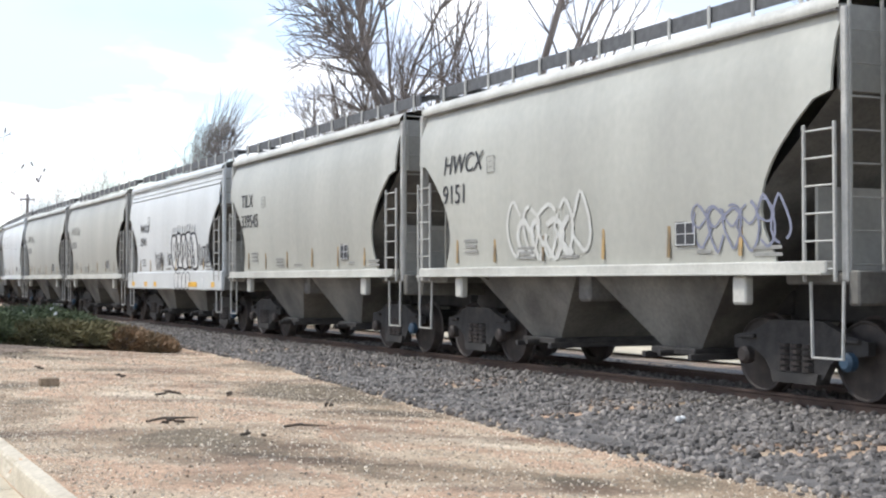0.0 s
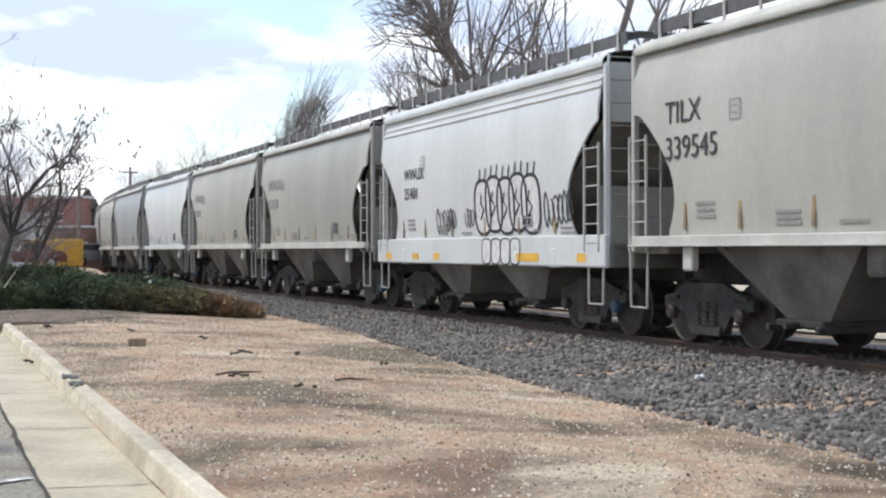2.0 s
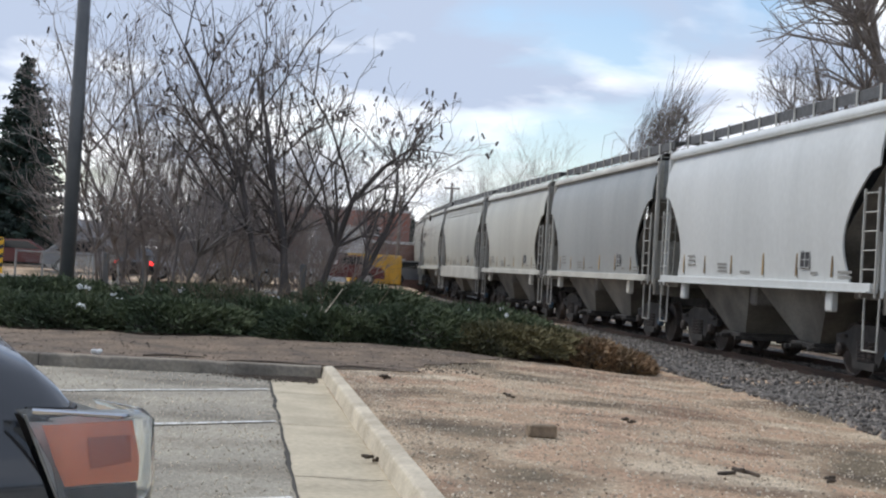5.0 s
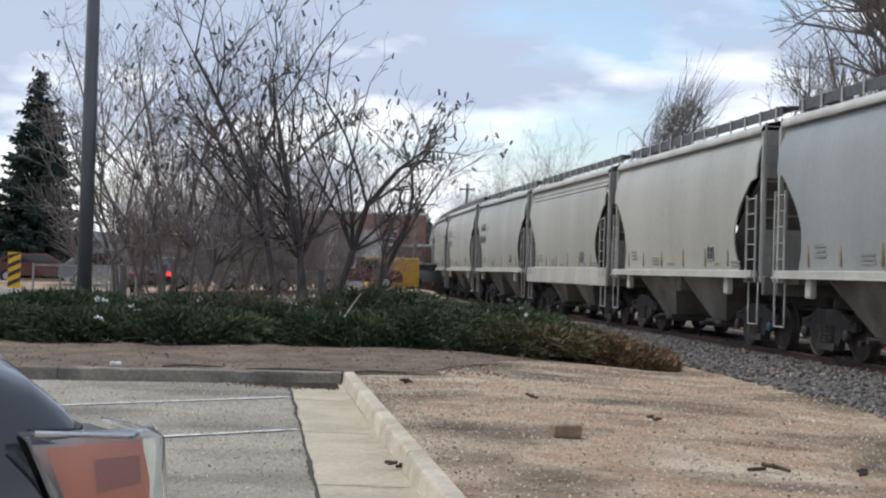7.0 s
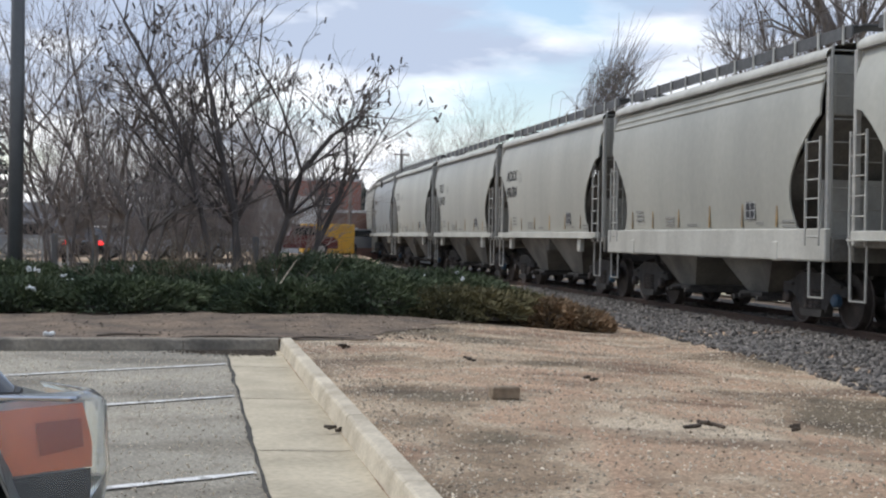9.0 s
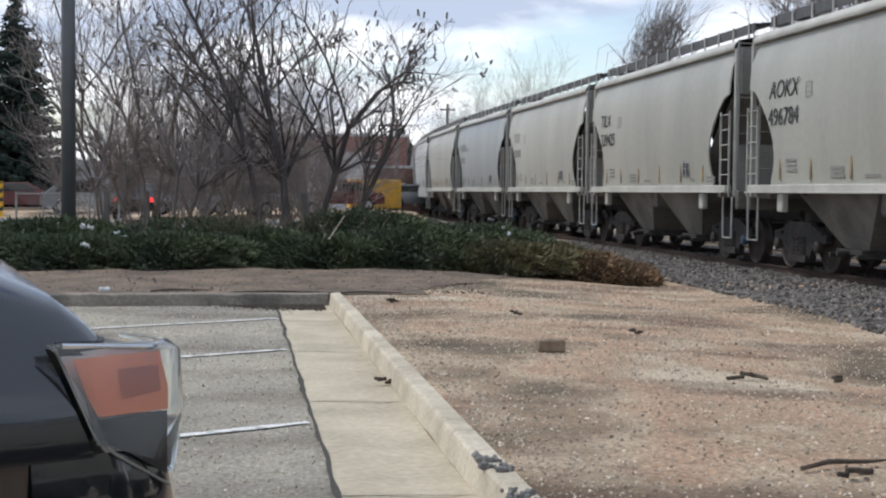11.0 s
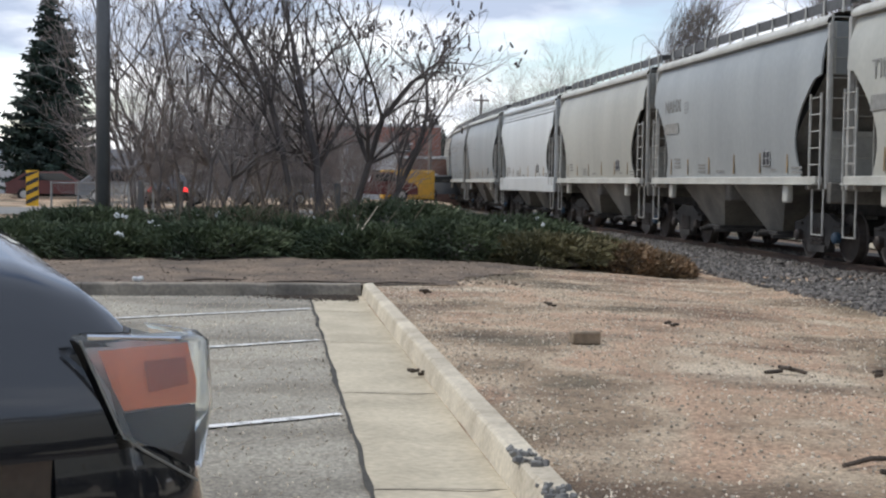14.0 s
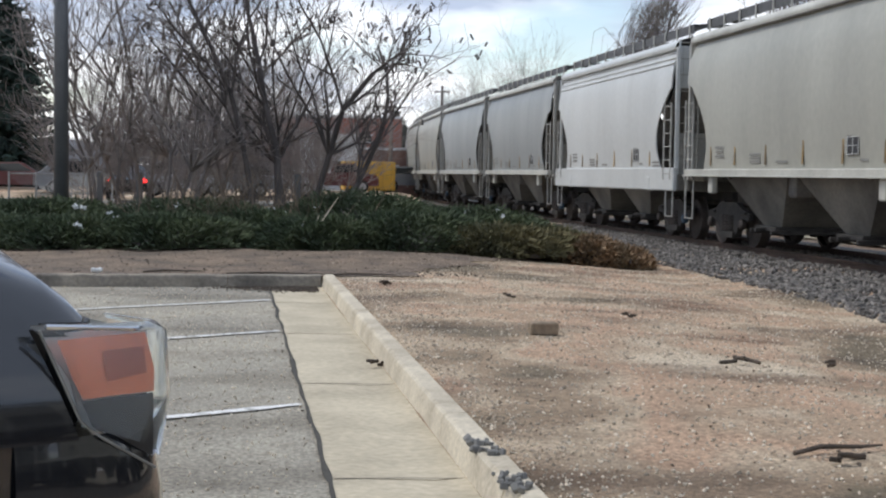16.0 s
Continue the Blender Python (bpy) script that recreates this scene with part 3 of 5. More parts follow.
def ladder(name, material, parent, y0, y1, x0, x1, z0, z1, rungs, r=0.013):
    """A ladder: two stiles and its rungs."""
    root = part(name, Shape().box((x0, y0, (z0 + z1) / 2), (0.036, 0.036, z1 - z0), 0.006), material, parent)
    part("stile", Shape().box((x1, y1, (z0 + z1) / 2), (0.036, 0.036, z1 - z0), 0.006), material, root)
    for i in range(rungs):
        z = z0 + 0.12 + (z1 - z0 - 0.2) * i / (rungs - 1)
        part("rung", Shape().tube([(x0, y0, z), (x1, y1, z)], r, 5, False), material, root)


def hopper(deep=True, low_sill=False):
    """A two-bay covered hopper wagon, its middle at the rail's head."""
    w = thing("hopper_wagon", "", "rail wagon")
    for s in (-1, 1):
        sheet = part("side_sheet", sharp(side_sheet(s, deep).mesh("side_sheet")), M["hopper"], w)
        sl = Shape()
        if low_sill:
            sl.box((s * 1.5, 0, 1.14), (0.10, 2 * HALF + 0.5, 0.44), 0.02)
        else:
            sl.box((s * 1.52, 0, 1.24), (0.14, 2 * HALF - 0.1, 0.15), 0.015)
            sl.box((s * 1.55, 0, 1.165), (0.20, 2 * HALF - 0.1, 0.025), 0.005)
        part("side_sill", sl, M["sill"], w, "pale painted side sill")
        # eave tube in dark grey, painting the shadow line under the roof lip
        part("eave", Shape().tube([(s * 1.455, -HALF, 4.285), (s * 1.455, HALF, 4.285)], 0.022, 6), M["slope"], w)
        for e in (-1, 1):
            part("jacking_pad", Shape().box((s * 1.5, e * 3.6, 1.03), (0.12, 0.24, 0.24), 0.02), M["sill"], w)
    if low_sill:
        for s in (-1, 1):
            for z in (3.92, 4.06, 4.20):
                part("side_rib", Shape().tube([(s * (side_x(z) + 0.004), -HALF, z), (s * (side_x(z) + 0.004), HALF, z)], 0.028, 6, False), M["hopper"], w)
    crown = ((1.47, 4.300), (1.485, 4.345), (1.47, 4.40), (1.42, 4.46), (1.33, 4.515), (1.15, 4.56), (0.8, 4.59), (0.4, 4.605), (0.0, 4.61))
    crown = [(-p, q) for p, q in crown] + [(p, q) for p, q in crown[-2::-1]]
    rows = [[(p, yy, q) for p, q in crown] for yy in (-HALF - 0.05, -3.4, -1.7, 0, 1.7, 3.4, HALF + 0.05)]
    part("roof", Shape().grid(rows), M["sill"], w, "crowned pale roof", smooth=True)
    for k in range(3):
        yy = -3.3 + 3.3 * k
        part("hatch_cover", Shape().box((0, yy, 4.66), (0.62, 3.0, 0.14), 0.04), M["slope"], w)
    for s in (-1, 1):
        wk = Shape()
        wk.box((s * 0.90, 0, 4.86), (0.42, 2 * HALF + 0.25, 0.035), 0.006)
        wk.box((s * 1.10, 0, 4.77), (0.03, 2 * HALF + 0.25, 0.22), 0.005)
        part("running_board", wk, M["grate"], w, "dark grating running board")
        for k in range(13):
            yy = -HALF + 0.1 + (2 * HALF - 0.2) * k / 12
            part("board_bracket", Shape().box((s * 1.135, yy, 4.72), (0.03, 0.05, 0.36), 0.006), M["steel_light"], w)
    for e in (-1, 1):
        part("running_board", Shape().box((0, e * (HALF + 0.02), 4.855), (2.0, 0.5, 0.035), 0.006), M["grate"], w, "dark grating running board")
        # the sheet's dark tone paints in the shade below the end panel
        part("slope_sheet", Shape().grid([[(-1.44, e * (HALF - 0.03), 3.35), (1.44, e * (HALF - 0.03), 3.35)], [(-1.46, e * (HALF - 1.0), 2.45), (1.46, e * (HALF - 1.0), 2.45)], [(-1.42, e * 2.9, 1.12), (1.42, e * 2.9, 1.12)]]), M["slope"], w, "dusty grey slope sheet darkened for shade")
        part("end_panel", Shape().box((0, e * (HALF - 0.02), 3.84), (2.84, 0.05, 1.04), 0.01), M["hopper_end"], w)
        part("end_wall", Shape().box((0, e * (HALF - 0.70), 1.72), (2.3, 0.05, 1.05), 0.01), M["hopper_end"], w, "dusty grey lower end wall")
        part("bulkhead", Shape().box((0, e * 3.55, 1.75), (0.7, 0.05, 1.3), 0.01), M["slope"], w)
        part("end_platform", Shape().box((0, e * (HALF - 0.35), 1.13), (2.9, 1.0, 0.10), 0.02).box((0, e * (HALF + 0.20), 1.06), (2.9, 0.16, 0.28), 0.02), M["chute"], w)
        part("centre_sill", Shape().box((0, e * 4.2, 0.92), (0.5, 2.6, 0.34), 0.02), M["bogie"], w)
        part("coupler", Shape().box((0, e * (HALF + 0.40), 0.86), (0.2, 0.5, 0.2), 0.03).box((0, e * (HALF + 0.56), 0.86), (0.32, 0.16, 0.30), 0.05), M["wheel"], w)
        part("air_hose", Shape().tube([(-0.3, e * (HALF + 0.3), 0.75), (-0.32, e * (HALF + 0.42), 0.55), (-0.22, e * (HALF + 0.55), 0.42)], 0.025, 6), M["black_flat"], w)
        for s in (-1, 1):
            part("corner_post", Shape().box((s * 1.43, e * (HALF + 0.10), 2.70), (0.09, 0.09, 3.2), 0.012), M["steel_light"], w)
            ladder("end_ladder", M["hopper_end"], w, e * (HALF + 0.14), e * (HALF + 0.14), s * 1.42, s * 0.98, 1.15, 4.5, 9)
            ladder("side_ladder", M["steel_light"], w, e * (HALF + 0.05), e * (HALF - 0.42), s * 1.55, s * 1.55, 1.1, 2.95, 6)
            part("stirrup", Shape().tube([(s * 1.5, e * (HALF + 0.12), 1.1), (s * 1.5, e * (HALF + 0.10), 0.5), (s * 1.5, e * (HALF - 0.36), 0.5), (s * 1.5, e * (HALF - 0.38), 1.1)], 0.02, 6), M["steel_light"], w)
            part("corner_plate", Shape().box((s * 1.35, e * (HALF - 0.02), 3.84), (0.12, 0.10, 1.02), 0.015), M["sill"], w)
    for c in (-1.72, 1.72):
        ch = Shape()
        top = [(-1.38, c - 1.5, 1.16), (1.38, c - 1.5, 1.16), (1.38, c + 1.5, 1.16), (-1.38, c + 1.5, 1.16)]
        bot = [(-1.0, c - 0.42, 0.46), (1.0, c - 0.42, 0.46), (1.0, c + 0.42, 0.46), (-1.0, c + 0.42, 0.46)]
        ch.add(top + bot, [(0, 1, 5, 4), (1, 2, 6, 5), (2, 3, 7, 6), (3, 0, 4, 7), (4, 5, 6, 7)])
        # the shade below the sill is put into the chute colour
        part("hopper_chute", ch, M["chute"], w, "dirty beige discharge chute darkened for shade")
        gate = Shape().box((0, c, 0.42), (2.3, 0.95, 0.09), 0.015)
        gate.box((0, c - 0.5, 0.36), (2.5, 0.08, 0.08), 0.01).box((0, c + 0.5, 0.36), (2.5, 0.08, 0.08), 0.01)
        gate.tube([(-1.35, c, 0.40), (1.35, c, 0.40)], 0.04, 8)
        part("outlet_gate", gate, M["bogie"], w)
    part("through_sill", Shape().box((0, 0, 0.98), (0.62, 6.0, 0.36), 0.02), M["bogie"], w)
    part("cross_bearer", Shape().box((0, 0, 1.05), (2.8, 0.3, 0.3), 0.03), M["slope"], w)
    for s in (-1, 1):
        for k, yy in enumerate((-3.6, -2.2, -0.7, 0.9, 2.4, 3.7)):
            z = 1.68
            part("reflector_strip", Shape().box((s * (side_x(z) + 0.006), yy, z), (0.008, 0.065, 0.56), 0, Euler((0.05, 0, 0)).to_matrix()), M["reflector"], w)
        z = 1.72
        pl = part("stencil_plate", Shape().box((s * (side_x(z) + 0.008), s * 2.55, z), (0.008, 0.42, 0.34)), M["stencil"], w)
        gridlines = Shape()
        for yy in (2.36, 2.55, 2.74):
            gridlines.box((s * (side_x(z) + 0.014), s * yy, z), (0.006, 0.012, 0.32))
        for zz in (1.57, 1.72, 1.87):
            gridlines.box((s * (side_x(z) + 0.014), s * 2.55, zz), (0.006, 0.40, 0.012))
        part("grid_line", gridlines, M["spray_white"], pl)
        for yy, zz, ln in ((-4.05, 1.5, 0.5), (-4.05, 1.41, 0.5), (-2.9, 1.47, 0.28), (0.2, 1.46, 0.5), (1.4, 1.62, 0.5), (1.4, 1.54, 0.45), (1.4, 1.46, 0.5), (3.2, 1.8, 0.45), (3.2, 1.7, 0.4), (3.2, 1.6, 0.45)):
            part("stencil_bar", Shape().box((s * (side_x(zz) + 0.012), -s * yy, zz), (0.004, ln, 0.045)), M["faint"], w)
    for y in (-3.95, 3.95):
        bogie(w, y)
    return w


def lettering(body, parent, y, z, size, shear=0.0, material=None, s=-1):
    """Built-in font letters on the side of a wagon."""
    cu = bpy.data.curves.new("lettering", "FONT")
    cu.body, cu.size, cu.extrude, cu.shear = body, size, 0.002, shear
    tmp = new("lettering_curve", cu)
    me = bpy.data.meshes.new_from_object(tmp.evaluated_get(bpy.context.evaluated_depsgraph_get()))
    bpy.data.objects.remove(tmp)
    ob = part("lettering", me, None, parent)
    me.materials.clear()
    me.materials.append(material or M["stencil"])
    ob.matrix_basis = pose(s * (side_x(z + size * 0.4) + 0.014), y, z, 90, 0, -90 if s < 0 else 90)
    return ob


def paint(wagon, body, sill=None):
    """Gives one wagon its own paint on the shared meshes."""
    for o in wagon.children:
        kind = o.name.split(".")[0]
        if kind in ("side_sheet", "end_panel", "side_rib") or (sill and kind in ("side_sill", "eave", "roof", "corner_post", "end_ladder", "corner_plate", "jacking_pad")):
            o.material_slots[0].link = "OBJECT"
            o.material_slots[0].material = body if kind in ("side_sheet", "end_panel", "side_rib") else sill


proto = hopper(True)
proto_low = hopper(False, True)
wagons = []
TRAIN = {-1: "hopper", 0: "hopper", 1: "hopper", 2: "low", 3: "hopper", 4: "hopper", 5: "white", 6: "grey", 7: "hopper", 8: "low_beige", 9: "hopper", 10: "hopper", 11: "hopper", 12: "grey", 13: "hopper", 14: "low", 15: "grey", 16: "grey", 17: "hopper"}
NAMES = {"hopper": "beige covered hopper wagon with weathered sides", "grey": "grey covered hopper wagon with dusty sides", "low": "white covered hopper wagon with a deep side sill",
         "white": "pale clean covered hopper wagon", "low_beige": "beige covered hopper wagon with a deep side sill"}
for i in range(-2, 24):
    kind = TRAIN.get(i, ("hopper", "grey", "hopper", "hopper", "white")[i % 5])
    src = proto_low if kind.startswith("low") else proto
    ob = copy_thing(src, pose(TRACK_X, FIRST + (i - 0.5) * PITCH, RAIL_Z))
    tagged(ob, NAMES[kind], "rail wagon", "wagons of the freight train")
    if kind == "grey":
        paint(ob, M["hopper_grey"])
    elif kind in ("white", "low"):
        paint(ob, M["hopper_white"], M["hopper_white"])
    wagons.append((i, ob))
for src in (proto, proto_low):
    for o in list(src.children_recursive) + [src]:
        bpy.data.objects.remove(o)
by_index = dict(wagons)

# ---- writing and spray paint on the wagons ----
for i, mark, number, slant in ((0, "HWCX", "9151", 0.25), (1, "TILX", "339545", 0.0), (2, "WWUX", "25401", 0.0), (9, "AOKX", "496784", 0.25), (10, "TILX", "339425", 0.0), (12, "NAHX", "", 0.0), (3, "WWUX", "", 0.0), (4, "WWUX", "", 0.0), (11, "TILX", "", 0.0)):
    w = by_index[i]
    y = 4.15 if i != 2 else 3.55
    size = 0.44 if i != 2 else 0.34
    lettering(mark, w, y, 3.05 if i != 2 else 2.75, size, slant, None if number else M["faint"])
    if not number:
        part("stencil_bar", Shape().box((-(side_x(2.6) + 0.014), y - 0.55, 2.62), (0.004, 1.1, 0.28)), M["faint"], w)
    if number:
        lettering(number, w, y, 2.50 if i != 2 else 2.30, size, 0.0)
    box = Shape()
    for dy, dz, sy, sz in ((0, 0.14, 0.24, 0.015), (0, -0.14, 0.24, 0.015), (0.12, 0, 0.015, 0.28), (-0.12, 0, 0.015, 0.28), (0, 0.05, 0.12, 0.015), (0, -0.05, 0.12, 0.02)):
        box.box((-(side_x(3.1) + 0.014), 2.45 + dy, 3.12 + dz), (0.004, sy, sz))
    part("stencil_mark", box, M["faint"], w)


def ribbon(sh, pts, width, off=0.013, flat=None):
    """A flat painted stroke along (y, z) points on the near side."""
    rows = []
    for j, (y, z) in enumerate(pts):
        a, e = pts[max(0, j - 1)], pts[min(len(pts) - 1, j + 1)]
        t = Vector((e[0] - a[0], e[1] - a[1]))
        t = t.normalized() if t.length else Vector((1, 0))
        r = []
        for s in (-0.5, 0.5):
            yy, zz = y - t.y * width * s, z + t.x * width * s
            r.append((-((flat or side_x(zz)) + off), yy, zz))
        rows.append(r)
    sh.grid(rows)


def loops(rng, y0, z0, wide, tall, count, r, parent, material, name="spray_paint"):
    """Rounded spray strokes, one after another, that spell nothing."""
    sh = Shape()
    for k in range(count):
        c = y0 - wide * (k + 0.5) / count
        a, b = wide / count * rng.uniform(0.45, 0.62), tall * rng.uniform(0.4, 0.52)
        start, span = rng.uniform(0, 6.28), rng.uniform(4.2, 6.2)
        pts = []
        for j in range(15):
            t = start + span * j / 14
            yy = c + a * math.cos(t) + 0.15 * a * math.cos(3 * t)
            zz = z0 + b * math.sin(t) + 0.2 * b * math.sin(2 * t + k)
            pts.append((yy, zz))
        ribbon(sh, pts, r * 2.4, 0.012 + 0.0006 * k)
    return part(name, sh, material, parent)


rng = random.Random(12)
loops(rng, 1.9, 1.95, 2.3, 0.9, 5, 0.028, by_index[0], M["spray_faded"])
loops(rng, 1.6, 1.80, 1.6, 0.6, 4, 0.04, by_index[0], M["spray_faded"])
loops(rng, -2.75, 1.80, 1.7, 0.65, 6, 0.016, by_index[0], M["spray_blue"])
loops(rng, -2.7, 1.95, 1.5, 0.3, 5, 0.012, by_index[0], M["spray_blue"])
# the outlined bubble shapes on the white wagon
w = by_index[2]
edge = Shape()


def lobed(cy, cz, ry, rz, n=28, p=0.7):
    return [(cy + ry * (abs(math.cos(t)) ** p) * (1 if math.cos(t) > 0 else -1), cz + rz * (abs(math.sin(t)) ** p) * (1 if math.sin(t) > 0 else -1)) for t in [2 * math.pi * j / n for j in range(n)]]


def blob(ring, off, flat=None):
    sh = Shape()
    sh.v = [(-((flat or side_x(z)) + off), y, z) for y, z in ring]
    sh.f = [tuple(range(len(ring)))]
    return sh


for k in range(5):
    c0, zc = -0.65 - 0.52 * k, 1.98 + 0.05 * (k % 2)
    ring = lobed(c0, zc, 0.36, 0.56)
    part("spray_fill", blob(ring, 0.008 + 0.001 * k), M["spray_white"], w)
    ribbon(edge, ring + ring[:1], 0.07, 0.014)
    for dd in (-0.14, 0.12):
        ribbon(edge, [(c0 + dd, zc + 0.5), (c0 + dd - 0.02, zc + 0.66), (c0 + dd - 0.05, zc + 0.80)], 0.045, 0.0145)
    ribbon(edge, [(c0 + 0.12, zc - 0.25), (c0 - 0.06, zc - 0.05), (c0 + 0.10, zc + 0.10), (c0 + 0.02, zc + 0.26)], 0.05, 0.015)
part("spray_outline", edge, M["stencil"], w)
edge = Shape()
for k in range(4):
    ring = lobed(-0.85 - 0.42 * k, 1.13, 0.20, 0.20, 20, 0.6)
    part("spray_fill", blob(ring, 0.004, 1.552), M["spray_white"], w)
    ribbon(edge, ring + ring[:1], 0.03, 0.006, 1.552)
part("spray_outline", edge, M["stencil"], w)
loops(rng, 1.7, 1.75, 1.0, 0.5, 6, 0.014, w, M["stencil"])
loops(rng, 0.2, 1.8, 0.4, 0.4, 3, 0.012, w, M["stencil"])
loops(rng, -3.25, 1.85, 1.0, 0.6, 6, 0.016, w, M["stencil"])
loops(rng, 1.3, 1.75, 0.5, 0.22, 4, 0.012, w, M["stencil"])
for yy, ln in ((4.6, 0.35), (2.9, 0.35), (1.7, 0.3), (-2.6, 0.9), (-4.6, 0.3)):
    part("reflector_tape", Shape().box((-1.554, yy, 1.03), (0.006, ln, 0.10)), M["yellow"], w)


def lift(z):
    """Body heights: sills ride higher and roofs lower than first drawn."""
    if z < 0.55:
        return z
    if z < 1.165:
        return 0.55 + (z - 0.55) * (1.38 - 0.55) / (1.165 - 0.55)
    return 1.38 + (z - 1.165) * 0.8756


seen = set()
for i, w in wagons:
    for o in w.children:
        kind = o.name.split(".")[0]
        if kind in ("bogie", "coupler", "air_hose"):
            continue
        if kind == "lettering":
            o.location.z = lift(o.location.z)
            continue
        for q in (o, *o.children):
            if q.data.name not in seen:
                seen.add(q.data.name)
                for v in q.data.vertices:
                    v.co.z = lift(v.co.z)


# ---- bare trees ----
def grow(sh_wood, sh_twig, rng, p, d, length, r, depth, spread, droop, lift, seg=4, split=(2, 3), ratio=(0.48, 0.72)):
    """A limb of bent pieces that tapers, with smaller limbs along it."""
    pts, radii = [p], [r]
    kids = []
    for i in range(seg):
        d = (d + Vector((rng.gauss(0, spread * 0.35), rng.gauss(0, spread * 0.35), rng.gauss(0, spread * 0.2) + lift - droop * (1 if depth <= 1 else 0.2)))).normalized()
        p = p + d * (length / seg)
        pts.append(p)
        radii.append(max(0.004, r * (1 - 0.62 * (i + 1) / seg)))
        if i >= 1 or depth <= 2:
            kids.append((p, d, radii[-1]))
    (sh_wood if r > 0.03 else sh_twig).tube(pts, radii, 6 if r > 0.08 else 4 if r > 0.025 else 3, False)
    if depth == 0:
        return
    for kp, kd, kr in kids:
        for _ in range(rng.randint(*split) + (1 if depth == 1 and r < 0.03 else 0)):
            o = Vector((rng.gauss(0, 1), rng.gauss(0, 1), rng.gauss(0.25, 0.6)))
            o = (o - kd * o.dot(kd)).normalized()
            nd = (kd + o * rng.uniform(0.45, 0.95)).normalized()
            grow(sh_wood, sh_twig, rng, kp, nd, length * rng.uniform(*ratio), max(0.0045, kr * rng.uniform(0.5, 0.72)), depth - 1, spread, droop, lift, max(2, seg - 1), split, ratio)


def bare_tree(x, y, z, stems, height, r, seed, label, depth=3, spread=0.3, droop=0.0, lift=0.06, lean=(0, 0), fan=0.25, twig="twig", wood="bark", split=(1, 2), group="", ratio=(0.48, 0.72)):
    rng = random.Random(seed)
    t = thing("tree", label, "tree", pose(x, y, z), group)
    wood_sh, twig_sh = Shape(), Shape()
    for k in range(stems):
        a = 2 * math.pi * (k + rng.random() * 0.6) / stems
        d = Vector((math.cos(a) * fan + lean[0], math.sin(a) * fan * 0.7 + lean[1], 1)).normalized()
        base = Vector((math.cos(a) * 0.18 * (stems > 1), math.sin(a) * 0.18 * (stems > 1), -0.1))
        grow(wood_sh, twig_sh, rng, base, d, height * rng.uniform(0.55, 0.75), r * rng.uniform(0.7, 1.0), depth, spread, droop, lift, 6, split, ratio)
    part("trunk", wood_sh.mesh("trunk", True, False), M[wood], t, at=None)
    part("crown", twig_sh.mesh("crown", True, False), M[twig], t)
    return t


def crown_tree(x, y, z, stems, height, r, seed, label, reach, side=0.0, levels=3, kids=(9, 6, 4), fan=0.2, up=0.07, wob=0.16, twig="twig", wood="bark", group="", pods=0, bare=0.25, lean=0.0, thin=0.0055):
    """A bare tree of curving limbs whose twigs fill a rounded crown. reach: half width; side: the crown's shift along x."""
    rng = random.Random(seed)
    t = thing("tree", label, "tree", pose(x, y, z), group)
    wood_sh, twig_sh, tips = Shape(), Shape(), []
    mid = Vector((side, 0, height * 0.58))

    def inside(p):
        low = p.z < mid.z * 0.6
        return ((p.x - mid.x * (p.z / mid.z if low else 1)) / reach) ** 2 + ((p.y - mid.y) / reach) ** 2 + (0.62 if low else ((p.z - mid.z) / (height * 0.45)) ** 2) < 1

    def limb(p, d, length, rad, level):
        n = 8 if level == 0 else 5 if level == 1 else 3
        pts, radii, spots = [p], [rad], []
        for i in range(n):
            d = (d + Vector((rng.gauss(0, wob), rng.gauss(0, wob), rng.gauss(0, wob * 0.5) + up))).normalized()
            q = p + d * (length / n)
            if not inside(q) and i > 0:
                break
            p = q
            pts.append(p)
            radii.append(max(thin * 0.7, rad * (1 - 0.72 * (i + 1) / n)))
            if (i + 1) / n > (bare if level == 0 else 0.12):
                spots.append((p, d, radii[-1], (i + 1) / n))
        (wood_sh if rad > 0.018 else twig_sh).tube(pts, radii, 7 if rad > 0.06 else 4 if rad > 0.02 else 3, False)
        if level >= levels:
            tips.append(p)
            return
        turn = rng.uniform(0, 6.28)
        for k in range(kids[min(level, len(kids) - 1)] if spots else 0):
            sp, sd, sr, u = rng.choice(spots)
            turn += 2.4
            o = sd.orthogonal().normalized()
            o = o * math.cos(turn) + sd.cross(o) * math.sin(turn)
            nd = (sd + o * rng.uniform(0.5, 1.0)).normalized()
            limb(sp, nd, length * rng.uniform(0.36, 0.58) * (1.15 - 0.45 * u), max(thin, sr * rng.uniform(0.5, 0.75)), level + 1)

    for k in range(stems):
        a = 2 * math.pi * (k + 0.6 * rng.random()) / stems
        f = fan * rng.uniform(0.6, 1.3) if stems > 1 else 0.04
        d = Vector((math.cos(a) * f + lean, math.sin(a) * f * 0.7, 1)).normalized()
        base = Vector((math.cos(a), math.sin(a), 0)) * (0.2 if stems > 1 else 0.0) + Vector((0, 0, -0.1))
        limb(base, d, height * rng.uniform(0.82, 1.0), r * rng.uniform(0.75, 1.0), 0)
    if pods and tips:
        pod = Shape()
        for _ in range(pods):
            q = rng.choice(tips)
            pod.box((q.x, q.y, q.z - 0.03), (0.035, 0.035, 0.13), 0, Euler((rng.gauss(0, 0.5), rng.gauss(0, 0.5), 0)).to_matrix())
        tagged(part("seed_pod", pod, M["twig_dark"], t), kind="stuff")
    part("trunk", wood_sh.mesh("trunk", True, False), M[wood], t)
    part("crown", twig_sh.mesh("crown", True, False), M[twig], t)
    return t


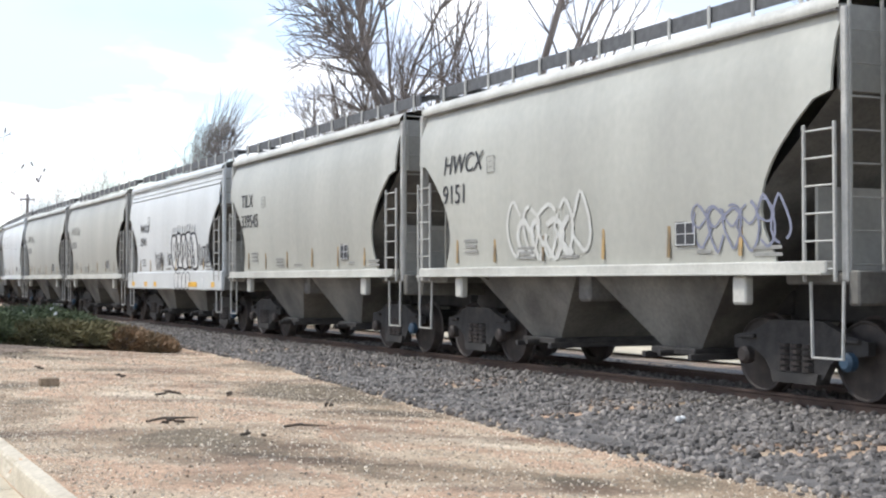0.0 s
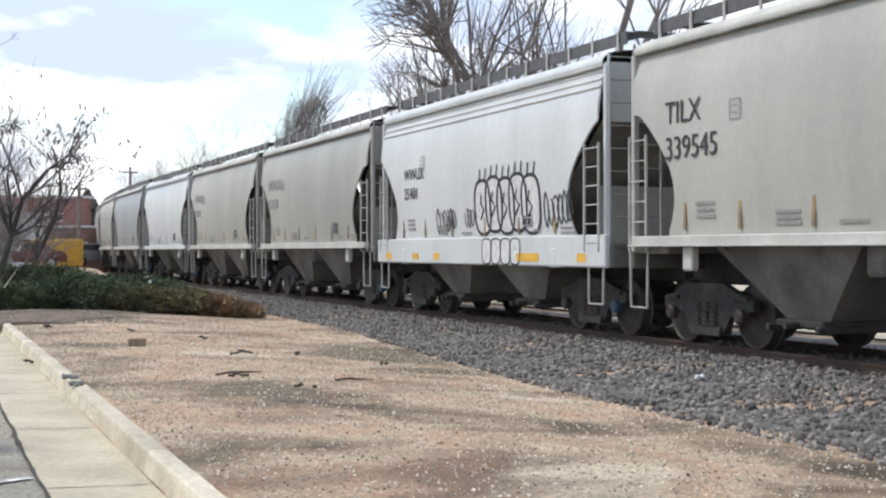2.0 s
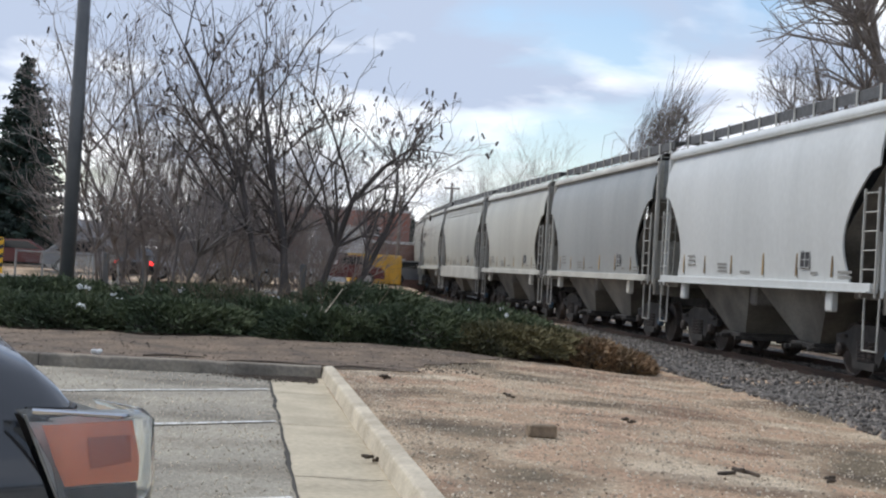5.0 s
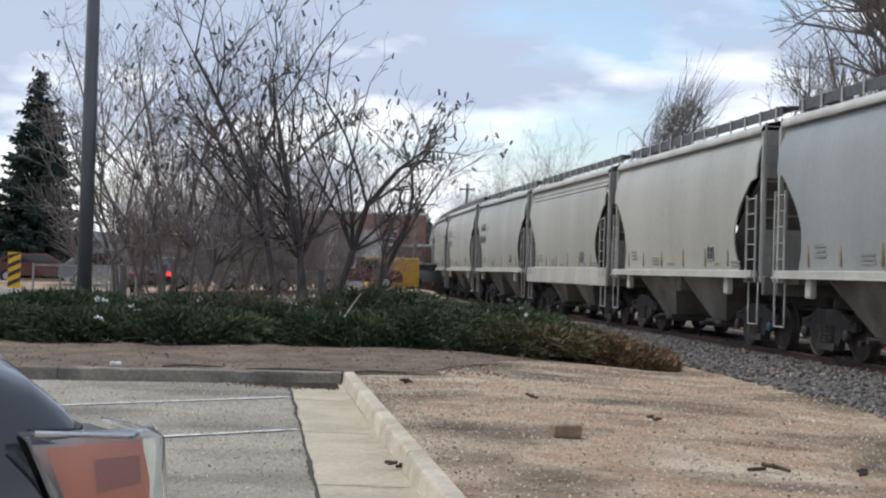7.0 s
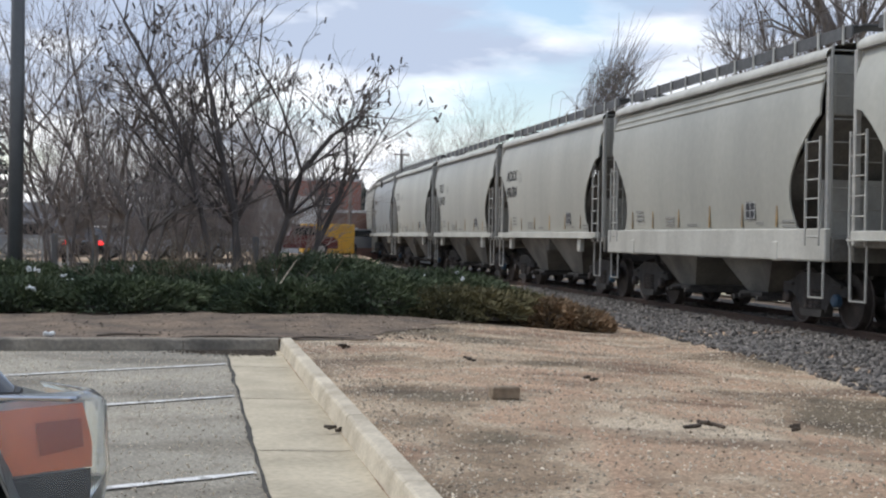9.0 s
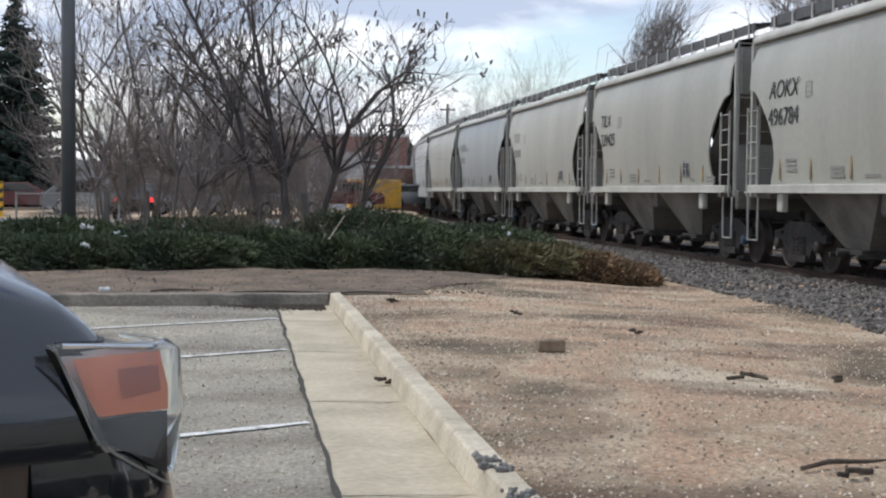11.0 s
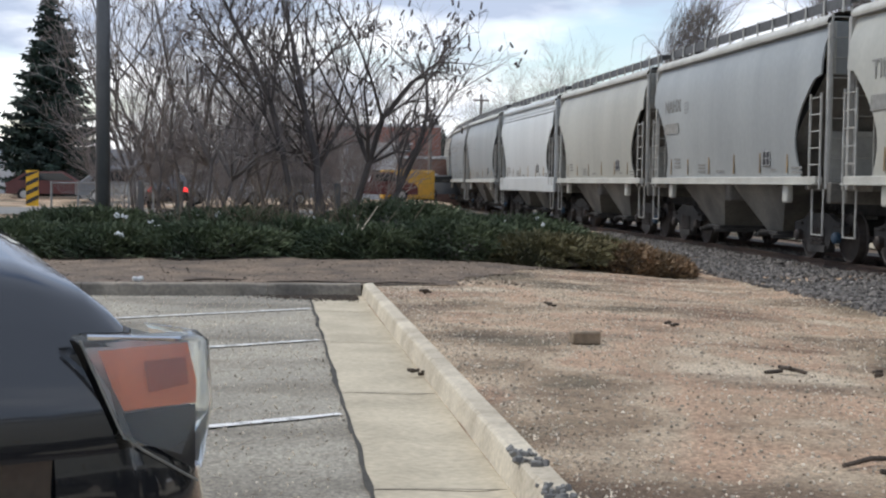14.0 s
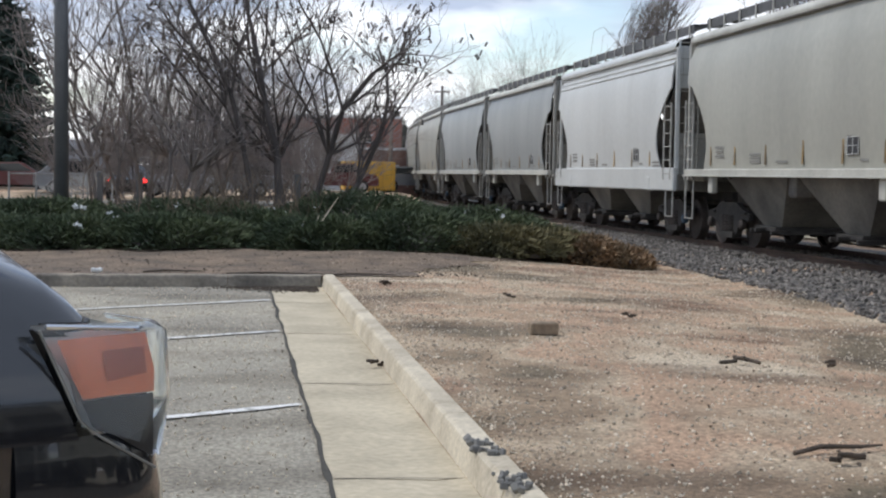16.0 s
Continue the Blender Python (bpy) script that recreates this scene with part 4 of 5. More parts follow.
LOT_TREE = "bare multi-stemmed tree behind the juniper bed"
for x, y, st, h, r, sd, reach, side, pods, tw, ln in (
        (-2.7, 28.5, 3, 7.0, 0.050, 3, 1.7, -0.2, 50, "twig", -0.06), (-2.1, 30.0, 3, 7.4, 0.060, 5, 2.0, 0.0, 50, "twig", -0.02), (-1.3, 27.6, 3, 7.2, 0.060, 8, 1.7, 0.0, 40, "twig", 0.0),
        (-0.5, 29.5, 3, 7.6, 0.060, 11, 1.9, 0.2, 40, "twig", 0.10), (0.45, 27.2, 2, 8.0, 0.085, 14, 2.1, -0.1, 130, "twig_dark", 0.0), (1.15, 28.0, 2, 7.8, 0.080, 19, 2.0, 0.3, 130, "twig_dark", 0.08),
        (1.65, 27.0, 1, 5.6, 0.070, 23, 2.2, 1.4, 90, "twig_dark", 0.42)):
    crown_tree(x, y, 0.12, st, h, r, sd, LOT_TREE, reach, side, 3, (10, 6, 4), 0.22, 0.06, 0.17, tw, "bark" if tw == "twig" else "bark_dark", "trees behind the juniper bed", pods, 0.2, ln)
for x, y, h, r, sd, reach, ln in ((16.9, 34.5, 19.0, 0.19, 41, 3.4, -0.03), (19.2, 34.0, 20.0, 0.17, 43, 3.6, 0.0), (20.9, 31.0, 20.0, 0.22, 47, 4.4, 0.10)):
    crown_tree(x, y, -0.1, 1, h, r, sd, "tall bare cottonwood beyond the railway track", reach, 0.3, 3, (20, 8, 5), 0.1, 0.05, 0.14, "willow", "bark", "cottonwoods beyond the track", 0, 0.22, ln, 0.008)
for x, y, h, sd in ((16.0, 38.0, 9.5, 53), (17.4, 39.0, 10.5, 59), (18.9, 38.5, 10.0, 61), (20.3, 39.5, 10.5, 63), (21.6, 37.5, 10.0, 65)):
    crown_tree(x, y, -0.1, 6, h, 0.075, sd, "dense bare thicket tree beyond the railway track", 1.6, 0.0, 3, (8, 5, 3), 0.14, 0.09, 0.12, "willow", "bark", "thicket beyond the track", 0, 0.2, 0.0, 0.008)
for x, y, h, sd in ((30.5, 30.0, 14.0, 71), (35.0, 31.0, 13.5, 73)):
    crown_tree(x, y, -0.1, 2, h, 0.24, sd, "broad bare tree beyond the railway track", 5.0, 0.0, 3, (11, 7, 5), 0.35, 0.02, 0.18, "willow", "bark", "", 0, 0.3, 0.0, 0.009)


def plume_tree(x, y, h, seed, lean):
    """A young willow whose long twigs stream to one side."""
    rng = random.Random(seed)
    t = thing("tree", "young willow with long streaming bare twigs", "tree", pose(x, y, 0))
    wood, tw = Shape(), Shape()
    wood.tube([(0, 0, -0.1), (lean * 0.5, 0, h * 0.45), (lean * 1.6, 0, h * 0.9)], [0.12, 0.08, 0.03], 6)
    for k in range(760):
        u = rng.uniform(0.2, 1.0)
        b = Vector((lean * 1.6 * u * u + rng.gauss(-0.35, 0.42), rng.gauss(0, 0.5), h * (0.28 + 0.60 * u)))
        if k % 3:
            d = Vector((rng.gauss(0.36, 0.22), rng.gauss(0, 0.2), rng.gauss(0.85, 0.2))) * rng.uniform(1.0, 2.6)
            tw.tube([b, b + d * 0.5 + Vector((-0.06, 0, 0.05)), b + d], [0.013, 0.010, 0.005], 3, False)
        else:
            d = Vector((rng.gauss(-0.35, 0.25), rng.gauss(0, 0.3), rng.gauss(0.5, 0.3)))
            tw.tube([b, b + d * 0.8, b + d * 1.15 + Vector((-0.1, 0, -0.5)), b + d * 1.2 + Vector((-0.15, 0, -1.4))], [0.016, 0.012, 0.009, 0.005], 3, False)
    part("trunk", wood, M["bark"], t)
    part("crown", tw.mesh("crown", True, False), M["willow"], t)


plume_tree(14.8, 49.5, 8.8, 5, 0.95)
for x, y, h, sd in ((17.0, 80.0, 8.0, 81), (19.5, 48.0, 7.5, 83), (15.0, 95.0, 8.5, 87)):
    bare_tree(x, y, 0.0, 3, h, 0.07, sd, "slender bare tree far beyond the track", 3, 0.3, 0, 0.06, (0, 0), 0.25, "willow")
for k in range(16):
    rr = random.Random(200 + k)
    bare_tree(-5.2 + k * 0.58, 50 + rr.uniform(-3, 14), 0.1, 3, rr.uniform(4.0, 6.0), 0.045, 200 + k, "bare brown thicket tree in the distance", 2, 0.35, 0, 0.05, (0, 0), 0.45, "twig", split=(2, 3), group="far thicket")


# ---- juniper bed ----
def juniper(x, y, a, b, h, seed, n, label, material="juniper", fleck=0.0):
    rng = random.Random(seed)
    t = thing("juniper_shrub", label, "shrub", pose(x, y, ground_z(x, y)), "juniper bed")
    # closed dark dome stands in for the shaded twigs behind the needles
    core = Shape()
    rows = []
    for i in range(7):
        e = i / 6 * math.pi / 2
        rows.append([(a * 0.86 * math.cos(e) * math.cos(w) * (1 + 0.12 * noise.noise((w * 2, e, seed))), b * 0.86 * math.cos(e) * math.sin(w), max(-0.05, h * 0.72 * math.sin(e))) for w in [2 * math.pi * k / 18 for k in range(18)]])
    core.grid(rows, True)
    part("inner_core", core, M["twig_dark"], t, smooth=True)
    rs = np.random.RandomState(seed)
    n *= 3
    w = rs.uniform(0, 2 * math.pi, n)
    e = np.arcsin(rs.uniform(0, 1, n))
    cw, sw, ce, se = np.cos(w), np.sin(w), np.cos(e), np.sin(e)
    ph = rs.uniform(0, 6.28, 6)
    lump = 1 + 0.10 * np.sin(3 * w + ph[0] + 2 * e) * ce + 0.08 * np.sin(7 * w + ph[1]) * np.cos(5 * e + ph[2]) + 0.05 * np.sin(13 * w + ph[3] + 9 * e)
    p = np.stack([a * ce * cw, b * ce * sw, h * se], 1) * (lump * rs.uniform(0.84, 1.03, n))[:, None]
    p[:, 2] = np.maximum(p[:, 2], 0.02)
    d = np.stack([cw * ce, sw * ce, 0.15 + 0.25 * se], 1) + rs.normal(0, (0.4, 0.4, 0.28), (n, 3))
    d /= np.linalg.norm(d, axis=1)[:, None]
    q = rs.normal(0, 1, (n, 3))
    q -= d * (q * d).sum(1)[:, None]
    q /= np.linalg.norm(q, axis=1)[:, None]
    ln, wd = rs.uniform(0.06, 0.15, n)[:, None], rs.uniform(0.008, 0.018, n)[:, None]
    mid = p + d * ln * 0.55
    vs = np.stack([p - q * wd * 0.6, p + q * wd * 0.6, mid + q * wd, p + d * ln, mid - q * wd], 1).reshape(-1, 3)
    sp = Shape()
    sp.v, sp.f = vs.tolist(), np.arange(5 * n).reshape(-1, 5).tolist()
    part("foliage", sp.mesh("foliage", False, False), M[material], t)


G = "low spreading dark green juniper shrub in a bed"
rj = random.Random(77)
for k, (x, y, a, b, h) in enumerate(((-4.4, 23.6, 1.7, 1.7, 0.42), (-2.7, 22.7, 1.5, 1.3, 0.42), (-3.4, 25.4, 1.8, 1.7, 0.62), (-1.1, 22.6, 1.5, 1.2, 0.45), (-0.7, 24.8, 1.8, 1.7, 0.66),
                                     (1.5, 22.6, 1.3, 1.1, 0.46), (2.9, 22.9, 1.6, 1.4, 0.55), (2.2, 25.0, 1.8, 1.6, 0.82), (4.2, 24.6, 1.7, 1.7, 0.66), (4.3, 22.5, 1.3, 1.2, 0.45), (-5.9, 25.2, 1.7, 1.6, 0.48), (5.4, 23.8, 1.2, 1.4, 0.45), (0.35, 23.7, 1.3, 1.3, 0.52))):
    fading = k in (9, 11)
    juniper(x, y, a, b, h, 300 + k, 6500, "low spreading juniper shrub fading to olive brown" if fading else G, "juniper_olive" if fading else "juniper")
juniper(5.9, 22.4, 0.75, 0.9, 0.42, 340, 2600, "dead rust-brown juniper at the end of the bed", "juniper_brown")
juniper(6.4, 21.9, 0.5, 0.6, 0.30, 341, 1500, "dead rust-brown juniper at the end of the bed", "juniper_brown")
# dry brush among the junipers
brush = thing("dry_brush", "tangle of dry brown stems among junipers", "shrub", pose(0.3, 23.8, 0.2), kind="stuff")
bs = Shape()
for _ in range(420):
    b = Vector((rj.gauss(-0.3, 0.95), rj.gauss(0.6, 0.7), 0))
    d = Vector((rj.gauss(0.0, 0.5), rj.gauss(0, 0.4), rj.uniform(0.35, 1.35)))
    bs.tube([b, b + d * 0.5, b + d + Vector((rj.gauss(0, 0.15), 0, 0))], [0.007, 0.005, 0.003], 3, False)
part("stems", bs.mesh("stems", False, False), M["dry_grass"], brush)
pale = thing("dead_branch", "pale dead branch leaning out of the junipers", "branch", pose(1.15, 22.1, 0.15))
bs = Shape()
for dx, dz, l in ((0.55, 0.9, 1.0), (0.9, 0.55, 0.9), (0.2, 0.6, 0.6), (-0.08, 0.5, 0.7)):
    bs.tube([(0, 0, 0), (dx * 0.35, 0.05, dz * 0.5), (dx * 0.9, 0.1, dz)], [0.02, 0.014, 0.005], 5)
part("stick", bs, M["kerb"], pale)
for k in range(26):
    x, y = (rj.uniform(-4.5, 4.8), rj.uniform(21.9, 24.5)) if k > 2 else ((-2.5, 22.0), (-1.62, 22.1), (1.9, 22.2))[k]
    s = rj.uniform(0.03, 0.06) if k > 2 else 0.10
    sh = Shape()
    for _ in range(3):
        sh.box((rj.gauss(0, s * 0.5), rj.gauss(0, s * 0.5), rj.gauss(0, s * 0.4)), (s * 1.4, s, s * 0.5), s * 0.15, Euler((rj.random() * 3, rj.random() * 3, 0)).to_matrix())
    single("litter", sh, M["litter"], "scrap of white litter caught in the shrubs", "litter", pose(x, y, 0.52 + 0.32 * (y - 21.9) / 2.6), "litter in the juniper bed")


def conifer(x, y, h, r, seed, label, ragged=0.25):
    rng = random.Random(seed)
    t = thing("tree", label, "tree", pose(x, y, 0.1))
    part("trunk", Shape().tube([(0, 0, -0.2), (0, 0, h * 0.5), (0, 0, h * 0.98)], [0.22, 0.13, 0.02], 7), M["bark"], t)
    sh = Shape()
    z = h * 0.06
    while z < h * 0.99:
        u = 1 - z / h
        rad = r * (u ** 0.8) * rng.uniform(1 - ragged, 1.05)
        for _ in range(13 if u > 0.15 else 6):
            w = rng.uniform(0, 2 * math.pi)
            ln = rad * rng.uniform(0.6, 1.08)
            o = Vector((math.cos(w), math.sin(w), 0))
            n = max(3, int(ln * 7))
            for i in range(n):
                f = (i + 0.6) / n
                p = o * ln * f + Vector((0, 0, z - 0.30 * ln * f + 0.32 * ln * f * f))
                for _ in range(4):
                    q = Vector((rng.gauss(0, 0.6), rng.gauss(0, 0.6), rng.gauss(-0.35, 0.4)))
                    d = (o * 0.5 + q).normalized()
                    s = d.orthogonal().normalized() * rng.uniform(0.05, 0.10)
                    l = rng.uniform(0.18, 0.36)
                    sh.add([p - s, p + s, p + d * l + s * 0.4, p + d * l - s * 0.4], [(0, 1, 2, 3)])
        z += h * 0.018
    part("crown", sh.mesh("crown", False, False), M["spruce"], t)


conifer(-11.9, 75.0, 11.6, 4.0, 7, "tall dark green spruce beside the road")
conifer(-17.8, 62.0, 10.2, 3.3, 9, "broad dark pine beside the road", 0.45)
conifer(13.9, 118.0, 6.9, 4.2, 13, "dark conifer behind the brick building", 0.4)

# ---- pole, marker sign, fence ----
pole = thing("lamp_pole", "tall dark grey steel light pole", "pole", pose(-3.32, 26.8, 0.1))
part("shaft", Shape().tube([(0, 0, -0.1), (0, 0, 4), (0, 0, 11)], [0.145, 0.135, 0.10], 16), M["pole"], pole, smooth=True)
part("base_plate", Shape().box((0, 0, 0.03), (0.42, 0.42, 0.05), 0.01), M["pole"], pole)
part("arm", Shape().tube([(0, 0, 10.9), (1.0, -0.2, 11.2)], 0.05, 8), M["pole"], pole)
part("lamp_head", Shape().box((1.3, -0.26, 11.2), (0.7, 0.3, 0.14), 0.04), M["pole"], pole)

sign = thing("marker_sign", "yellow and black striped hazard marker on a post", "sign", pose(-6.25, 36.2, 0.1))
part("post", Shape().box((0, 0.02, 0.75), (0.05, 0.04, 1.5), 0.005), M["fence"], sign)
board = part("board", Shape().box((0, -0.02, 1.06), (0.32, 0.012, 0.92), 0.003), M["sign_yellow"], sign)
st = Shape()
for k in range(4):
    z = 0.63 + 0.235 * k
    lo, hi = max(0.605, z), min(1.515, z + 0.11)
    st.add([(-0.155, -0.029, lo), (-0.155, -0.029, lo + 0.11), (0.155, -0.029, min(1.515, hi + 0.15)), (0.155, -0.029, min(1.515, lo + 0.15))], [(0, 1, 2, 3)])
part("stripes", st, M["stencil"], board)

fence = thing("chain_link_fence", "grey chain link fence with round posts", "fence", pose(-5.9, 37.0, 0.1))
for k in range(5):
    part("post", Shape().tube([(0.62 * k, 0.5 * k, -0.1), (0.62 * k, 0.5 * k, 1.25)], 0.03, 8), M["fence"], fence)
part("top_rail", Shape().tube([(0, 0, 1.2), (2.48, 2.0, 1.2)], 0.022, 6), M["fence"], fence)
wire = Shape()
for k in range(52):
    u = -1.2 + 3.7 * k / 51
    for s in (-1, 1):
        a, b = u, u + s * 1.2
        wire.tube([(a, a * 0.806, 0.0), (b, b * 0.806, 1.2)], 0.005, 3, False) if -0.05 <= min(a, b) and max(a, b) <= 2.5 else None
part("mesh_wire", wire, M["fence"], fence)

# ---- far buildings, vehicles and poles ----
FAR_Z = 0.45
single("far_terrace", Shape().grid([[(x, y, FAR_Z * ease(58, 68, y) - 0.12 * (1 - ease(58, 60, y))) for x in steps((-40, 8.6, 20))] for y in steps((58, 125, 24))]), M["dirt"], "pale dirt yard in the distance", "pavement", kind="structure")


def building(name, x0, x1, y0, y1, z0, z1, wall, label, roof="roof_pale", windows=(), over=0.25):
    b = thing(name, label, "building", pose((x0 + x1) / 2, (y0 + y1) / 2, z0))
    w, d, h = x1 - x0, y1 - y0, z1 - z0
    part("wall", Shape().box((0, 0, h / 2 - 0.3), (w, d, h + 0.6), 0.02), M[wall], b)
    part("roof", Shape().box((0, 0, h + 0.09), (w + over, d + over, 0.18), 0.03), M[roof], b)
    for wx, wz, ww, wh in windows:
        win = part("window", Shape().box((wx, -d / 2 - 0.01, wz), (ww, 0.06, wh), 0.01), M["window"], b)
        fr = Shape()
        fr.box((wx, -d / 2 - 0.05, wz + wh / 2 + 0.05), (ww + 0.2, 0.10, 0.10), 0.01).box((wx, -d / 2 - 0.05, wz - wh / 2 - 0.05), (ww + 0.2, 0.14, 0.10), 0.01)
        part("frame", fr, M["roof_pale"], win)
    return b


building("brick_building", 2.2, 11.0, 90, 104, FAR_Z, 5.1, "brick", "red brick building with a pale flat roof edge", windows=((-2.6, 3.2, 1.0, 0.9), (-0.6, 3.2, 1.0, 0.9), (1.6, 3.3, 1.6, 0.4), (2.9, 1.0, 0.9, 1.2)))
building("brick_annexe", 7.0, 11.6, 84, 89.8, FAR_Z, 2.9, "brick_dark", "lower brown brick annexe with a pale parapet", windows=((0.2, 1.1, 1.0, 0.7), (-1.4, 1.1, 0.8, 0.7)))
building("white_shed", 3.9, 6.9, 77, 83, FAR_Z, 3.5, "white_wall", "white metal-sided shed in the yard", windows=((0.2, 1.4, 0.9, 0.5),))
building("low_building", -8.5, 1.8, 96, 106, FAR_Z, 2.7, "concrete", "long low tan building behind trees", windows=((-3, 1.4, 1.2, 0.8), (0, 1.4, 1.2, 0.8), (3, 1.4, 1.2, 0.8)))
building("roadside_house", -26, -19.5, 66, 74, 0.2, 4.2, "brick", "red brick house beside the road", windows=((0, 1.6, 1.2, 1.0),))
building("small_shop", -17.5, -13.2, 84, 90, 0.2, 2.6, "white_wall", "small pale house far along the road", windows=((0.4, 1.2, 1.0, 0.8),))

box = thing("skip_container", "yellow steel container in the yard", "container", pose(7.1, 73.0, FAR_Z))
part("body", Shape().box((0, 0, 0.86), (2.75, 2.2, 1.55), 0.04), M["yellow"], box)
ribs = Shape()
for k in range(6):
    ribs.box((-1.2 + 0.48 * k, -1.13, 0.86), (0.08, 0.07, 1.45), 0.01)
part("rib", ribs, M["yellow"], box)
for x in (-1.0, 1.0):
    part("skid", Shape().box((x, 0, 0.05), (0.15, 2.2, 0.12), 0.01), M["black_flat"], box)


def far_car(x, y, z, turn, material, label, long=4.5, tall=1.45, pickup=False, lamp=False):
    c = thing("parked_car", label, "car", pose(x, y, z, 0, 0, turn), "parked cars")
    l, h = long / 2, tall
    if pickup:
        prof = [(-l, 0.35), (-l, 0.95), (-0.5, 0.98), (-0.35, h * 0.98), (0.75, h), (1.25, 1.02), (l - 0.15, 0.92), (l, 0.7), (l, 0.35)]
    else:
        prof = [(-l, 0.35), (-l, 0.85), (-l + 0.25, 0.98), (-l + 0.95, h * 0.97), (0.35, h), (1.15, 0.98), (l - 0.2, 0.82), (l, 0.62), (l, 0.35)]
    part("body", Shape().plate(prof, 1, -0.85, 1.7), M[material], c)
    for s in (-1, 1):
        win = [(-l + 0.55, 1.0), (-l + 1.05, h * 0.92), (0.32, h * 0.94), (0.95, 1.0)] if not pickup else [(-0.35, 1.02), (-0.25, h * 0.92), (0.7, h * 0.94), (1.05, 1.04)]
        part("window", Shape().plate(win, 1, s * 0.852 - (0.01 if s < 0 else 0), 0.01), M["window"], c)
        for wx in (-l + 0.85, l - 0.85):
            wh = part("wheel", Shape().tube([(wx, s * 0.72, 0.32), (wx, s * 0.87, 0.32)], 0.32, 16), M["tyre"], c)
            part("rim", Shape().tube([(wx, s * 0.86, 0.32), (wx, s * 0.88, 0.32)], 0.19, 10), M["alloy"], wh)
        part("headlight", Shape().box((l - 0.03, s * 0.62, 0.68), (0.08, 0.3, 0.13), 0.02), M["chrome"], c)
        part("tail_lamp", Shape().box((-l + 0.0, s * 0.68, 0.82), (0.06, 0.22, 0.16), 0.02), M["red_lamp"] if lamp else M["car_red"], c)


far_car(-11.4, 44.5, 0.2, 0, "car_black", "dark parked car beside the road", 4.6)
far_car(-13.0, 49.5, 0.2, 0, "car_white", "white parked car beside the road", 4.5)
far_car(-10.6, 68.0, 0.3, 5, "car_red", "dark red parked car beside the road", 4.5)
far_car(5.3, 70.0, FAR_Z, 0, "car_red", "dark red pickup truck in the yard", 4.0, 1.5, True)
far_car(10.0, 78.0, FAR_Z, 10, "car_grey", "silver car parked beside the container", 4.2)
far_car(-4.3, 58.0, 0.2, 90, "car_black", "dark car with its tail lamps lit", 4.4, 1.5, lamp=True)
for k, (x, m, nm) in enumerate(((-2.0, "car_white", "white parked van seen through trees"), (-0.2, "car_grey", "silver parked car seen through trees"), (1.7, "car_white", "white parked car seen through trees"), (-6.4, "car_grey", "silver parked car seen through trees"))):
    far_car(x * 1.1, 62 + k, 0.3, 4 * k, m, nm, 4.3, 1.6)
for x, y, h in ((8.55, 74.9, 5.2), (14.0, 92.0, 7.2), (0.9, 98, 7.0)):
    up = thing("utility_pole", "grey wooden utility pole with a crossarm", "pole", pose(x, y, 0.3))
    part("shaft", Shape().tube([(0, 0, -0.2), (0, 0, h)], [0.13, 0.09], 8), M["bark"], up)
    part("crossarm", Shape().box((0, -0.1, h - 0.4), (1.1, 0.09, 0.11), 0.01), M["bark"], up)
    for s in (-0.45, 0, 0.45):
        part("insulator", Shape().tube([(s, -0.1, h - 0.34), (s, -0.1, h - 0.2)], [0.035, 0.02], 6), M["roof_pale"], up)
for x, y in ((-2.1, 30.5), (-3.0, 31.0), (1.3, 29.2)):
    gp = thing("marker_post", "grey weathered marker post among trees", "post", pose(x, y, 0.1))
    part("shaft", Shape().box((0, 0, 0.6), (0.14, 0.08, 1.4), 0.015), M["pole"], gp)
hills = Shape().grid([[(x, 1300 + 80 * noise.noise((x * 0.002, 0, 0)), -20) for x in range(-1800, 1801, 60)], [(x, 1400, 28 + 26 * noise.noise((x * 0.0035, 1, 0)) + 8 * noise.noise((x * 0.02, 4, 0))) for x in range(-1800, 1801, 60)]])
single("far_hills", hills, M["hill"], "low blue-grey hills on the horizon", "hills", kind="structure", smooth=True)


